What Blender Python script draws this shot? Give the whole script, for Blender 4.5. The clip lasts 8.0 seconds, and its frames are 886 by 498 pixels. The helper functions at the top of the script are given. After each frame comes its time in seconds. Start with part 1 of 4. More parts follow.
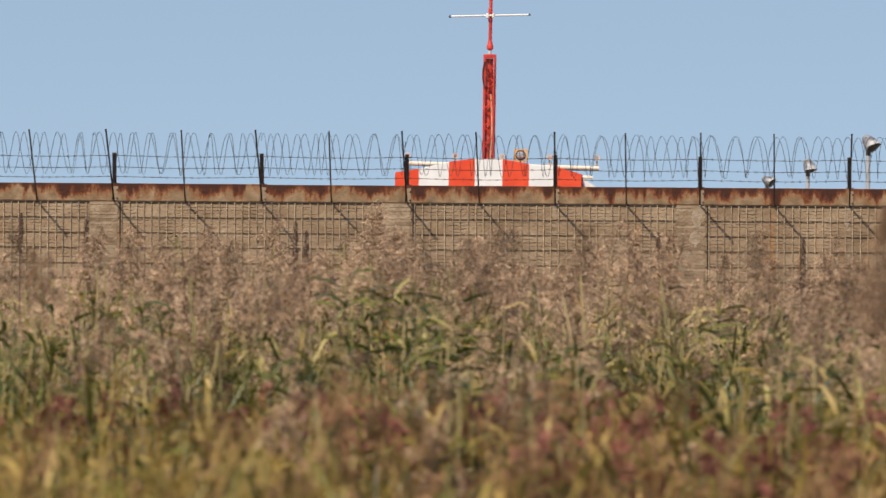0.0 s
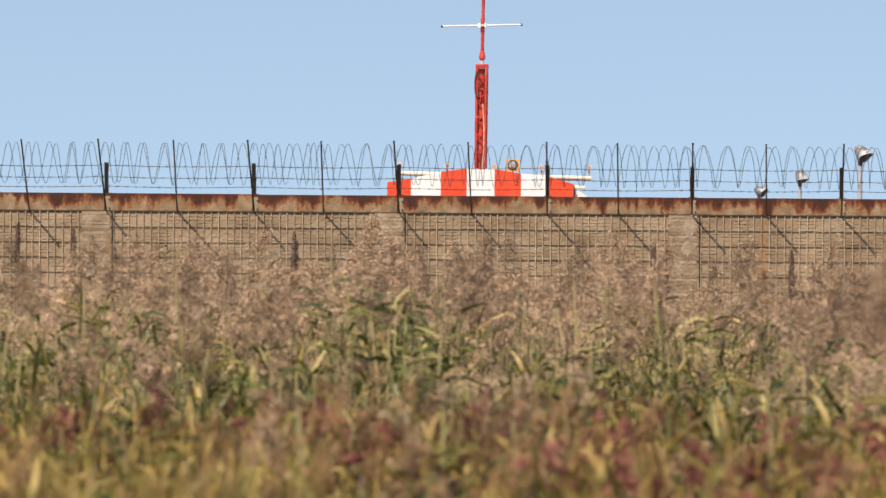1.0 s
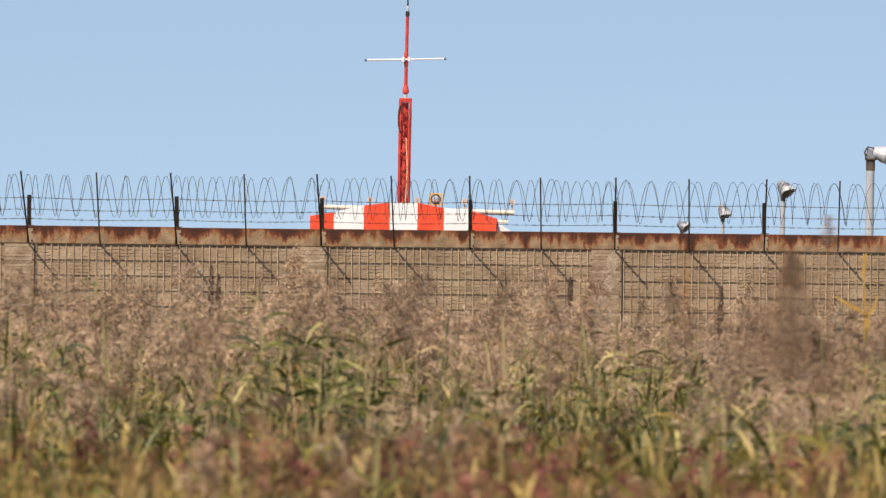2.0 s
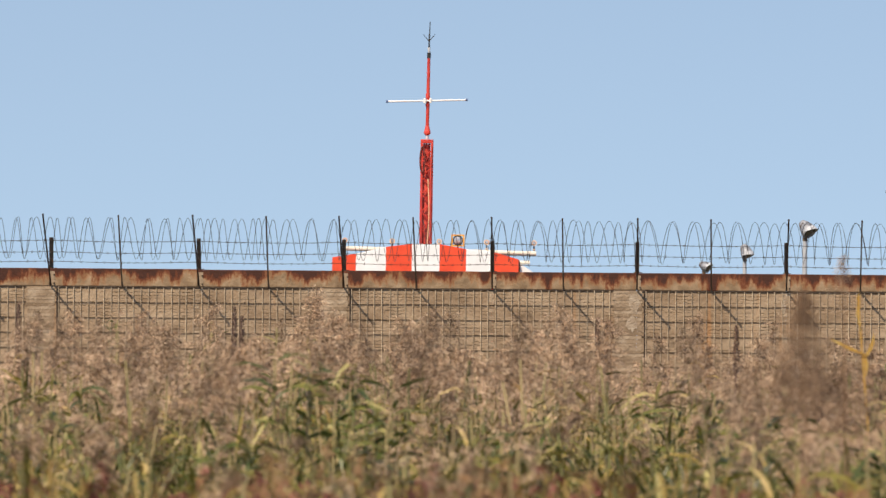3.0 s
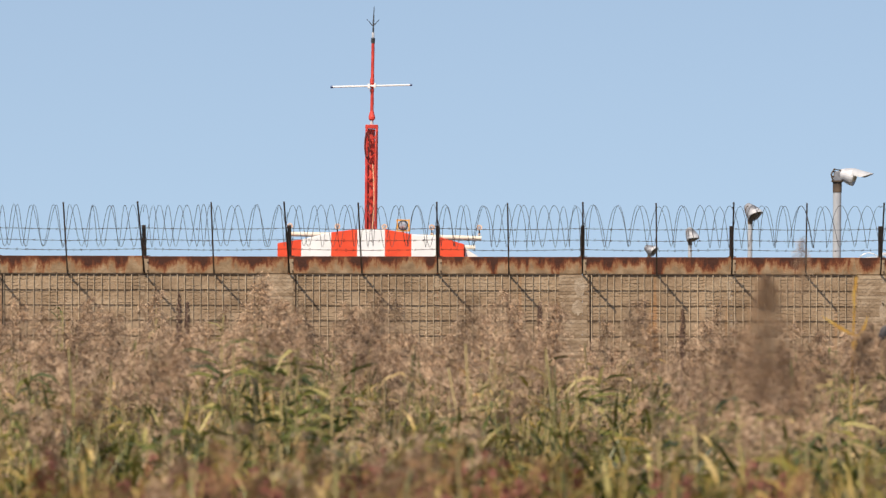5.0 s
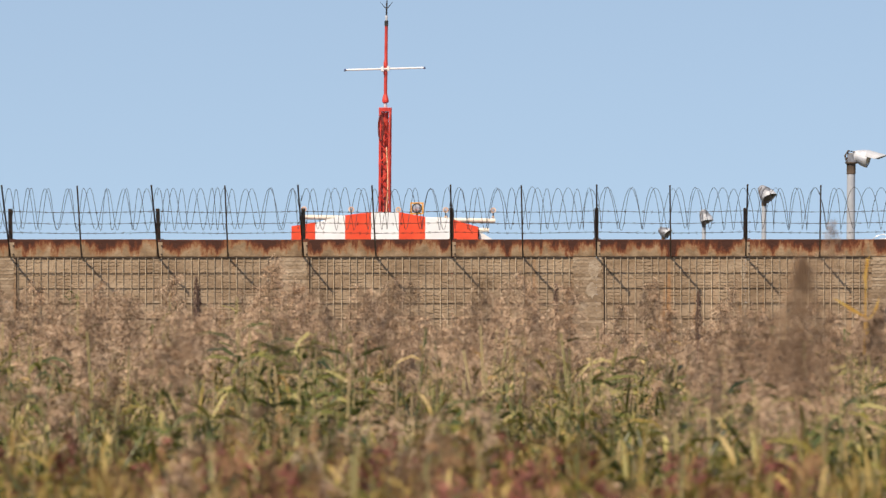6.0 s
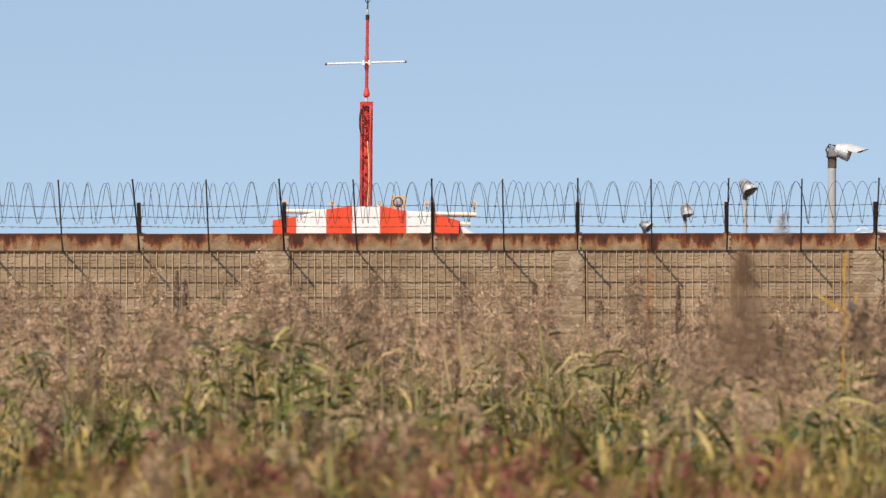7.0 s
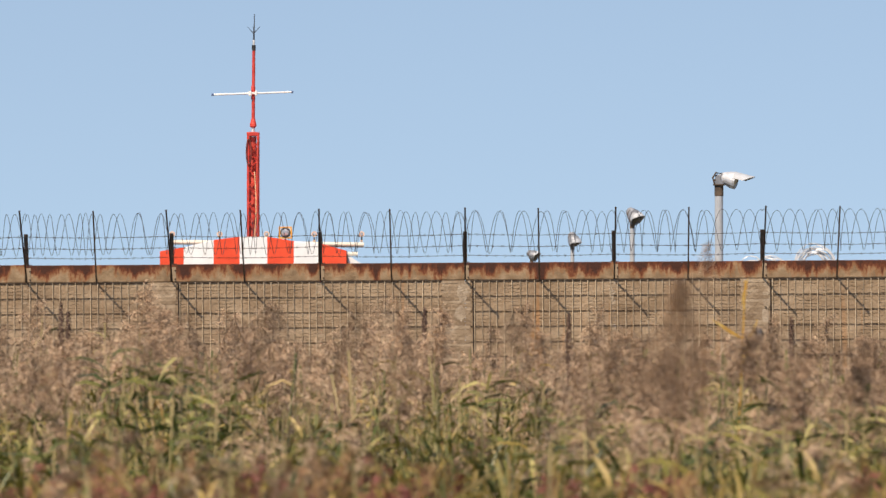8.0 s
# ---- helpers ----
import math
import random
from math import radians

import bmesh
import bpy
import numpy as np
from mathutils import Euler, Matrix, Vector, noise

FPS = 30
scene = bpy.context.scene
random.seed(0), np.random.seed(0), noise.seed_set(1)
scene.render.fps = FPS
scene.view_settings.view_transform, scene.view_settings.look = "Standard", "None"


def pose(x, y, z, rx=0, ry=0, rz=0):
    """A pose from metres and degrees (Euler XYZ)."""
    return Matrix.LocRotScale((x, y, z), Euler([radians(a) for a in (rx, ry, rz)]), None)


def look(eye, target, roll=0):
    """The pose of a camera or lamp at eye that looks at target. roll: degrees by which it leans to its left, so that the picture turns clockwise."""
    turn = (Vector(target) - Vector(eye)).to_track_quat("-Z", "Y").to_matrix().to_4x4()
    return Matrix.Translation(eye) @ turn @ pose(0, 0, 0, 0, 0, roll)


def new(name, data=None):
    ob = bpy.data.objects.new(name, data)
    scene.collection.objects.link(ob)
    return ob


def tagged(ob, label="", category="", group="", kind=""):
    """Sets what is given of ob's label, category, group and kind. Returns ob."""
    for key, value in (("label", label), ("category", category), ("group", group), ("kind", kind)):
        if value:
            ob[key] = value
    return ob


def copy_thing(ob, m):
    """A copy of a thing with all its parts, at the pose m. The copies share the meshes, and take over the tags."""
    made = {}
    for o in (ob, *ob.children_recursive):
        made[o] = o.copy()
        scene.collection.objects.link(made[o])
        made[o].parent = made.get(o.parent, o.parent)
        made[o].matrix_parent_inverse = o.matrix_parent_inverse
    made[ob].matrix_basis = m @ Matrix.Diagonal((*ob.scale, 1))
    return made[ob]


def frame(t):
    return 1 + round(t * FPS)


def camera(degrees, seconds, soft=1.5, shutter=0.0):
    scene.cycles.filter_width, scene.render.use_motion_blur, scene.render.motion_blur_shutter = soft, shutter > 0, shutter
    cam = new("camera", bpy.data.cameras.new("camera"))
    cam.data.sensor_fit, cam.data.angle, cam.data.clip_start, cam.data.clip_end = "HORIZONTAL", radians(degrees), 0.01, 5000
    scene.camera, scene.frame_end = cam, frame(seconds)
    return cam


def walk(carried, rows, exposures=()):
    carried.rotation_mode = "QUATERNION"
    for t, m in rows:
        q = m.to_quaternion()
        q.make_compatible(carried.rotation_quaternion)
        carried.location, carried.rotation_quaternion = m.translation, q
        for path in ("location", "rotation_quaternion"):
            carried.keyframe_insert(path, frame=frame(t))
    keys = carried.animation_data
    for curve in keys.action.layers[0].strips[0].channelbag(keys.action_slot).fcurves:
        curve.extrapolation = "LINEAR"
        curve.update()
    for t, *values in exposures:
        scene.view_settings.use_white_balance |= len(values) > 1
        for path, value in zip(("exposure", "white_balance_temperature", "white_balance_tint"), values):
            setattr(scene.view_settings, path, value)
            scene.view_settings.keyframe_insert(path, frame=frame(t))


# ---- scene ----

EYE = (0.0, 0.0, 1.70)


def aim(yaw, pitch, roll):
    """The camera's pose at its one standpoint: degrees to the left, up, and of lean."""
    a, b = radians(yaw), radians(pitch)
    d = Vector((-math.sin(a) * math.cos(b), math.cos(a) * math.cos(b), math.sin(b)))
    return look(EYE, Vector(EYE) + 100 * d, roll)


cam = camera(7.5, 8.0, soft=1.4, shutter=0.12)
cam.data.dof.use_dof = True
cam.data.dof.focus_distance = 102.0
cam.data.dof.aperture_fstop = 14.0
walk(cam, [
    (0.0, aim(1.984, 0.097, 0.80)),
    (0.1, aim(1.797, 0.064, 0.42)),
    (0.2, aim(1.708, 0.007, 0.37)),
    (0.3, aim(1.935, 0.180, 1.12)),
    (0.4, aim(2.376, 0.307, 0.48)),
    (0.5, aim(2.452, 0.429, 0.42)),
    (0.6, aim(2.411, 0.457, 0.56)),
    (0.7, aim(2.150, 0.487, 0.83)),
    (0.8, aim(2.006, 0.381, 0.93)),
    (0.9, aim(1.991, 0.233, 0.64)),
    (1.0, aim(1.918, 0.182, 0.82)),
    (1.1, aim(1.678, 0.171, 0.87)),
    (1.2, aim(1.329, 0.174, 0.78)),
    (2.3, aim(1.288, 0.553, 1.08)),
    (2.4, aim(1.325, 0.571, 1.02)),
    (2.5, aim(1.319, 0.719, 0.95)),
    (2.6, aim(1.277, 0.785, 0.93)),
    (2.7, aim(1.275, 0.825, 0.91)),
    (2.8, aim(1.281, 0.841, 0.88)),
    (2.9, aim(1.290, 0.837, 0.86)),
    (3.0, aim(1.461, 0.826, 0.84)),
    (3.1, aim(1.481, 0.839, 0.78)),
    (3.2, aim(1.494, 0.842, 0.73)),
    (3.3, aim(1.472, 0.802, 0.68)),
    (3.4, aim(1.348, 0.770, 0.63)),
    (3.5, aim(1.299, 0.749, 0.58)),
    (3.6, aim(1.188, 0.753, 0.63)),
    (3.7, aim(1.144, 0.746, 0.69)),
    (3.8, aim(1.096, 0.749, 0.74)),
    (4.0, aim(1.031, 0.750, 0.85)),
    (4.2, aim(0.990, 0.756, 0.76)),
    (4.5, aim(0.985, 0.763, 0.62)),
    (4.7, aim(0.985, 0.755, 0.57)),
    (4.8, aim(0.984, 0.755, 0.55)),
    (5.0, aim(0.996, 0.704, 0.50)),
    (5.1, aim(0.999, 0.667, 0.40)),
    (5.2, aim(1.012, 0.552, 0.30)),
    (6.3, aim(1.146, 0.558, 0.38)),
    (6.4, aim(1.146, 0.558, 0.39)),
    (6.5, aim(1.134, 0.550, 0.39)),
    (6.6, aim(1.103, 0.548, 0.38)),
    (6.8, aim(1.029, 0.523, 0.35)),
    (7.0, aim(0.953, 0.506, 0.32)),
    (7.1, aim(0.919, 0.498, 0.30)),
    (7.2, aim(0.866, 0.495, 0.28)),
    (7.3, aim(0.836, 0.495, 0.25)),
    (7.4, aim(0.678, 0.496, 0.23)),
    (7.5, aim(0.446, 0.500, 0.21)),
    (7.6, aim(0.268, 0.512, 0.17)),
    (7.7, aim(0.189, 0.515, 0.13)),
    (7.8, aim(0.089, 0.575, 0.08)),
    (7.9, aim(0.042, 0.653, 0.04)),
    (8.0, aim(0.000, 0.762, 0.00)),
], exposures=[(0.0, -0.02, 7330, 13), (0.3, 0.08, 7330, 13), (0.7, 0.24, 7330, 13), (1.2, 0.24, 7330, 13), (2.5, 0.18, 7330, 13), (8.0, 0.18, 7330, 13)])

# ---- daylight ----
TO_SUN = Vector((-0.465, -1.0, 1.49)).normalized()
world = bpy.data.worlds.new("world")
scene.world = world
world.use_nodes = True
wn = world.node_tree.nodes
sky = wn.new("ShaderNodeTexSky")
sky.sky_type = "NISHITA"
sky.sun_disc = False
sky.sun_elevation = math.asin(TO_SUN.z)
sky.sun_rotation = math.atan2(TO_SUN.x, TO_SUN.y)
sky.air_density, sky.dust_density, sky.ozone_density, sky.altitude = 1.0, 0.3, 1.3, 0
wn["Background"].inputs["Strength"].default_value = 0.130
# clear autumn air: the deep blue reaches down close to the horizon
tc, lift, unit = wn.new("ShaderNodeTexCoord"), wn.new("ShaderNodeVectorMath"), wn.new("ShaderNodeVectorMath")
lift.operation, unit.operation = "ADD", "NORMALIZE"
lift.inputs[1].default_value = (0, 0, 0.179)
world.node_tree.links.new(tc.outputs["Generated"], lift.inputs[0])
world.node_tree.links.new(lift.outputs[0], unit.inputs[0])
world.node_tree.links.new(unit.outputs[0], sky.inputs["Vector"])
world.node_tree.links.new(sky.outputs["Color"], wn["Background"].inputs["Color"])
sun = new("sun", bpy.data.lights.new("sun", "SUN"))
sun.data.energy, sun.data.angle, sun.data.color = 5.2, radians(0.53), (1.0, 0.90, 0.77)
sun.matrix_world = look(Vector((-20, -40, 60)), Vector((-20, -40, 60)) - TO_SUN)


# ---- materials ----
def mat(name, stops, scale=8.0, rough=0.8, metal=0.0, bump=0.0, bump_scale=60.0, stretch=(1, 1, 1), vary=0.0, island=0.0, detail=5.0, thin=0.0):
    """A material whose colour runs through stops by a noise; vary and island shift its lightness from object to object, piece to piece."""
    m = bpy.data.materials.new(name)
    m.use_nodes = True
    nt = m.node_tree
    n, ln = nt.nodes, nt.links
    b = n["Principled BSDF"]
    b.inputs["Roughness"].default_value, b.inputs["Metallic"].default_value = rough, metal
    co, mp = n.new("ShaderNodeTexCoord"), n.new("ShaderNodeMapping")
    mp.inputs["Scale"].default_value = stretch
    ln.new(co.outputs["Object"], mp.inputs["Vector"])
    no = n.new("ShaderNodeTexNoise")
    no.inputs["Scale"].default_value, no.inputs["Detail"].default_value = scale, detail
    ln.new(mp.outputs["Vector"], no.inputs["Vector"])
    ra = n.new("ShaderNodeValToRGB")
    el = ra.color_ramp.elements
    while len(el) < len(stops):
        el.new(0.5)
    for e, (p, c) in zip(el, stops):
        e.position, e.color = p, (*c, 1)
    fac = no.outputs["Fac"]
    if island:
        ge, ma = n.new("ShaderNodeNewGeometry"), n.new("ShaderNodeMath")
        ma.operation, ma.inputs[2].default_value = "MULTIPLY_ADD", 0.5 - island / 2
        ma.inputs[1].default_value = island
        ln.new(ge.outputs["Random Per Island"], ma.inputs[0])
        mi = n.new("ShaderNodeMath")
        mi.operation = "ADD"
        ln.new(ma.outputs[0], mi.inputs[0])
        half = n.new("ShaderNodeMath")
        half.operation, half.inputs[1].default_value = "SUBTRACT", 0.5
        ln.new(fac, half.inputs[0])
        ln.new(half.outputs[0], mi.inputs[1])
        fac = mi.outputs[0]
    ln.new(fac, ra.inputs["Fac"])
    out = ra.outputs["Color"]
    if vary:
        oi, hs = n.new("ShaderNodeObjectInfo"), n.new("ShaderNodeHueSaturation")
        mr = n.new("ShaderNodeMapRange")
        mr.inputs["To Min"].default_value, mr.inputs["To Max"].default_value = 1 - vary, 1 + vary
        ln.new(oi.outputs["Random"], mr.inputs["Value"])
        ln.new(mr.outputs["Result"], hs.inputs["Value"])
        ln.new(out, hs.inputs["Color"])
        out = hs.outputs["Color"]
    ln.new(out, b.inputs["Base Color"])
    if thin:
        tr, mx = n.new("ShaderNodeBsdfTranslucent"), n.new("ShaderNodeMixShader")
        mx.inputs["Fac"].default_value = thin
        ln.new(out, tr.inputs["Color"])
        ln.new(b.outputs[0], mx.inputs[1])
        ln.new(tr.outputs[0], mx.inputs[2])
        ln.new(mx.outputs[0], n["Material Output"].inputs["Surface"])
    if bump:
        n2, bu = n.new("ShaderNodeTexNoise"), n.new("ShaderNodeBump")
        n2.inputs["Scale"].default_value, n2.inputs["Detail"].default_value = bump_scale, 6
        ln.new(co.outputs["Object"], n2.inputs["Vector"])
        bu.inputs["Strength"].default_value, bu.inputs["Distance"].default_value = bump, 0.02
        ln.new(n2.outputs["Fac"], bu.inputs["Height"])
        ln.new(bu.outputs["Normal"], b.inputs["Normal"])
    return m


def rust_concrete(name):
    """Coping concrete with rust runs that hang from its upper edge (local z = 0) down its face."""
    m = mat(name, [(0.3, (0.15, 0.098, 0.056)), (0.5, (0.24, 0.165, 0.098)), (0.7, (0.34, 0.25, 0.16))], 5, 0.9, bump=0.6, bump_scale=25)
    nt = m.node_tree
    n, ln = nt.nodes, nt.links
    b = n["Principled BSDF"]
    base = b.inputs["Base Color"].links[0].from_socket
    co, mp = n.new("ShaderNodeTexCoord"), n.new("ShaderNodeMapping")
    mp.inputs["Scale"].default_value = (0.8, 1, 0.28)
    ln.new(co.outputs["Object"], mp.inputs["Vector"])
    no = n.new("ShaderNodeTexNoise")
    no.inputs["Scale"].default_value, no.inputs["Detail"].default_value, no.inputs["Roughness"].default_value = 5.0, 5, 0.72
    ln.new(mp.outputs["Vector"], no.inputs["Vector"])
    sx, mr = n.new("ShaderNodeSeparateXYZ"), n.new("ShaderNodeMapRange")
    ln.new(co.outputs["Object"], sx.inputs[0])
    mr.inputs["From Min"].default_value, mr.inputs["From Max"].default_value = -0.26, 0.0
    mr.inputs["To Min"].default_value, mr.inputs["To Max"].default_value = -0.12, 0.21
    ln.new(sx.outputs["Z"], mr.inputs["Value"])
    far_no, far_mp, far_mr = n.new("ShaderNodeTexNoise"), n.new("ShaderNodeMapping"), n.new("ShaderNodeMapRange")
    far_mp.inputs["Scale"].default_value = (1, 0.1, 0.1)
    ln.new(co.outputs["Object"], far_mp.inputs["Vector"])
    ln.new(far_mp.outputs["Vector"], far_no.inputs["Vector"])
    far_no.inputs["Scale"].default_value, far_no.inputs["Detail"].default_value = 2.6, 2
    far_mr.inputs["From Min"].default_value, far_mr.inputs["From Max"].default_value = 0.35, 0.65
    far_mr.inputs["To Min"].default_value, far_mr.inputs["To Max"].default_value = -0.13, 0.07
    ln.new(far_no.outputs["Fac"], far_mr.inputs["Value"])
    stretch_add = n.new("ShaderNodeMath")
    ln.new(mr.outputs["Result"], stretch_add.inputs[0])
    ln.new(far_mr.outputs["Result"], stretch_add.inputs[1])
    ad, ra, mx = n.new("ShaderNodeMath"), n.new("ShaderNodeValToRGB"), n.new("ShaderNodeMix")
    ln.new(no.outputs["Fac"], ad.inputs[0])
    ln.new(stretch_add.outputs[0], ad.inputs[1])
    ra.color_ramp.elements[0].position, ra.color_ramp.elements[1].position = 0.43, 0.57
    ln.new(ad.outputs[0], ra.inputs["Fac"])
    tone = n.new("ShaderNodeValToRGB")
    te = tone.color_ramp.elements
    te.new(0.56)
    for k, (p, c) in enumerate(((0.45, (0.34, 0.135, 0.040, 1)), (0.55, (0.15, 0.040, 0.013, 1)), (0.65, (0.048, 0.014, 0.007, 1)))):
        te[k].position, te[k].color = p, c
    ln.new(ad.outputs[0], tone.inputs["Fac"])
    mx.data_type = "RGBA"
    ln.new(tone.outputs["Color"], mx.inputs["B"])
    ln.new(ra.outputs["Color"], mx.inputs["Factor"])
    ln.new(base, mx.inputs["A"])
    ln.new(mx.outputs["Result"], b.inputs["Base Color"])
    return m


def coursed_concrete(name, stops, streaks=True):
    """Rough concrete pressed in thin level courses, with broken joints and a few rust streaks running down it."""
    m = mat(name, stops, 2.2, 0.92, bump=0.9, bump_scale=18, stretch=(0.8, 1, 1.7), vary=0.05, detail=9)
    nt = m.node_tree
    n, ln = nt.nodes, nt.links
    b = n["Principled BSDF"]
    base = b.inputs["Base Color"].links[0].from_socket
    relief = b.inputs["Normal"].links[0].from_socket
    co = n.new("ShaderNodeTexCoord")
    wave = n.new("ShaderNodeTexWave")
    wave.wave_type, wave.bands_direction, wave.wave_profile = "BANDS", "Z", "SIN"
    for key, value in (("Scale", 6.6), ("Distortion", 4.0), ("Detail", 3.0), ("Detail Scale", 2.2), ("Detail Roughness", 0.65)):
        wave.inputs[key].default_value = value
    ln.new(co.outputs["Object"], wave.inputs["Vector"])
    mp, broken = n.new("ShaderNodeMapping"), n.new("ShaderNodeTexNoise")
    mp.inputs["Scale"].default_value = (1.0, 1.0, 2.0)
    ln.new(co.outputs["Object"], mp.inputs["Vector"])
    broken.inputs["Scale"].default_value, broken.inputs["Detail"].default_value = 3.4, 5
    ln.new(mp.outputs["Vector"], broken.inputs["Vector"])
    joint, mask, both = n.new("ShaderNodeMapRange"), n.new("ShaderNodeMapRange"), n.new("ShaderNodeMath")
    joint.inputs["From Min"].default_value, joint.inputs["From Max"].default_value = 0.28, 0.06
    mask.inputs["From Min"].default_value, mask.inputs["From Max"].default_value = 0.47, 0.62
    ln.new(wave.outputs["Fac"], joint.inputs["Value"])
    ln.new(broken.outputs["Fac"], mask.inputs["Value"])
    both.operation = "MULTIPLY"
    ln.new(joint.outputs["Result"], both.inputs[0])
    ln.new(mask.outputs["Result"], both.inputs[1])
    fade = n.new("ShaderNodeMath")
    fade.operation, fade.inputs[1].default_value = "MULTIPLY", 0.46
    ln.new(both.outputs[0], fade.inputs[0])
    dirt = n.new("ShaderNodeMix")
    dirt.data_type = "RGBA"
    dirt.inputs["B"].default_value = (0.075, 0.047, 0.028, 1)
    ln.new(fade.outputs[0], dirt.inputs["Factor"])
    ln.new(base, dirt.inputs["A"])
    out = dirt.outputs["Result"]
    if streaks:
        sm, sn, sr, sx = n.new("ShaderNodeMapping"), n.new("ShaderNodeTexNoise"), n.new("ShaderNodeMapRange"), n.new("ShaderNodeMix")
        sm.inputs["Scale"].default_value = (1.0, 1.0, 0.07)
        ln.new(co.outputs["Object"], sm.inputs["Vector"])
        sn.inputs["Scale"].default_value, sn.inputs["Detail"].default_value = 4.2, 4
        ln.new(sm.outputs["Vector"], sn.inputs["Vector"])
        sr.inputs["From Min"].default_value, sr.inputs["From Max"].default_value, sr.inputs["To Max"].default_value = 0.60, 0.74, 0.75
        ln.new(sn.outputs["Fac"], sr.inputs["Value"])
        sx.data_type = "RGBA"
        sx.inputs["B"].default_value = (0.36, 0.17, 0.06, 1)
        ln.new(sr.outputs["Result"], sx.inputs["Factor"])
        ln.new(out, sx.inputs["A"])
        out = sx.outputs["Result"]
    ln.new(out, b.inputs["Base Color"])
    bu = n.new("ShaderNodeBump")
    bu.inputs["Strength"].default_value, bu.inputs["Distance"].default_value = 0.8, 0.012
    bu.invert = True
    ln.new(both.outputs[0], bu.inputs["Height"])
    ln.new(relief, bu.inputs["Normal"])
    ln.new(bu.outputs["Normal"], b.inputs["Normal"])
    return m


CONCRETE = coursed_concrete("weathered_concrete", [(0.26, (0.165, 0.111, 0.067)), (0.45, (0.255, 0.182, 0.117)), (0.58, (0.302, 0.224, 0.149)), (0.75, (0.41, 0.317, 0.222))])
COPING = rust_concrete("rust_run_coping")
LIME = mat("pale_lime_bloom", [(0.35, (0.29, 0.222, 0.155)), (0.6, (0.39, 0.318, 0.238))], 9, 0.9, bump=0.8)
MORTAR = mat("pale_rough_masonry", [(0.25, (0.19, 0.132, 0.083)), (0.5, (0.275, 0.202, 0.134)), (0.75, (0.37, 0.29, 0.205))], 5, 0.92, bump=0.9, bump_scale=22, island=0.35)
ZINC = mat("dull_galvanised_wire", [(0.3, (0.30, 0.22, 0.14)), (0.7, (0.52, 0.42, 0.30))], 9, 0.85, 0.0, vary=0.25)
DARKWIRE = mat("dark_rusted_wire", [(0.3, (0.022, 0.015, 0.011)), (0.7, (0.06, 0.038, 0.026))], 14, 0.95, 0.0)
RAZOR = mat("grey_steel_wire", [(0.3, (0.03, 0.031, 0.036)), (0.7, (0.07, 0.073, 0.08))], 12, 0.6, 0.3)
ROD = mat("rust_dulled_steel_rod", [(0.3, (0.060, 0.044, 0.032)), (0.7, (0.13, 0.092, 0.064))], 8, 0.8, 0.0)
RUSTIRON = mat("rusted_angle_iron", [(0.40, (0.006, 0.005, 0.005)), (0.56, (0.013, 0.009, 0.008)), (0.70, (0.10, 0.040, 0.018))], 14, 0.95, 0.0, bump=0.5)
SIGNAL_RED = mat("faded_signal_red_paint", [(0.3, (0.66, 0.055, 0.018)), (0.7, (0.80, 0.085, 0.03))], 3, 0.5, bump=0.15, bump_scale=5)
SIGNAL_WHITE = mat("chalky_white_paint", [(0.3, (0.70, 0.715, 0.735)), (0.7, (0.80, 0.815, 0.835))], 3, 0.5, bump=0.15, bump_scale=5)
MASTRED = mat("mast_red_paint", [(0.35, (0.42, 0.028, 0.020)), (0.65, (0.62, 0.058, 0.040))], 6, 0.5, bump=0.2)
MASTDARK = mat("dark_maroon_paint", [(0.35, (0.44, 0.045, 0.032)), (0.65, (0.60, 0.075, 0.050))], 5, 0.55, bump=0.2)
CABLE = mat("maroon_cable_sheath", [(0.35, (0.10, 0.018, 0.013)), (0.65, (0.19, 0.035, 0.025))], 8, 0.6)
CREAM = mat("cream_painted_pipe", [(0.3, (0.60, 0.55, 0.45)), (0.7, (0.74, 0.70, 0.60))], 7, 0.5)
WHITEBAR = mat("white_fibreglass", [(0.3, (0.70, 0.70, 0.69)), (0.7, (0.82, 0.82, 0.80))], 6, 0.45)
BLUECAP = mat("blue_grey_cap", [(0.4, (0.03, 0.06, 0.16)), (0.6, (0.06, 0.10, 0.22))], 10, 0.5)
BLACK = mat("black_rubber", [(0.4, (0.015, 0.015, 0.016)), (0.6, (0.035, 0.034, 0.033))], 10, 0.6)
AMBER = mat("amber_yellow_paint", [(0.4, (0.62, 0.30, 0.04)), (0.6, (0.74, 0.40, 0.07))], 9, 0.5)
PEACH = mat("dusty_orange_enamel", [(0.4, (0.62, 0.36, 0.20)), (0.6, (0.78, 0.55, 0.36))], 12, 0.5)
ALU = mat("weathered_aluminium", [(0.35, (0.42, 0.44, 0.475)), (0.65, (0.64, 0.66, 0.69))], 7, 0.55, 0.3, bump=0.15)
POLEGREY = mat("pale_grey_pole_paint", [(0.3, (0.33, 0.355, 0.39)), (0.7, (0.44, 0.465, 0.50))], 6, 0.55, bump=0.1)
# dull grey of the yokes, with the small heads' shade painted in
DULL_SHADED_ALU = mat("dull_and_shaded_aluminium", [(0.35, (0.14, 0.15, 0.17)), (0.65, (0.31, 0.325, 0.355))], 9, 0.55, 0.3, bump=0.2)
# lamp glass with the gloom of a down-facing mouth in its colour
SHADELENS = mat("lamp_glass_with_shade", [(0.3, (0.02, 0.022, 0.026)), (0.7, (0.06, 0.065, 0.07))], 30, 0.15, 0.0)
LENS = mat("lamp_lens_glass", [(0.3, (0.30, 0.32, 0.34)), (0.7, (0.62, 0.64, 0.66))], 30, 0.12, 0.5)
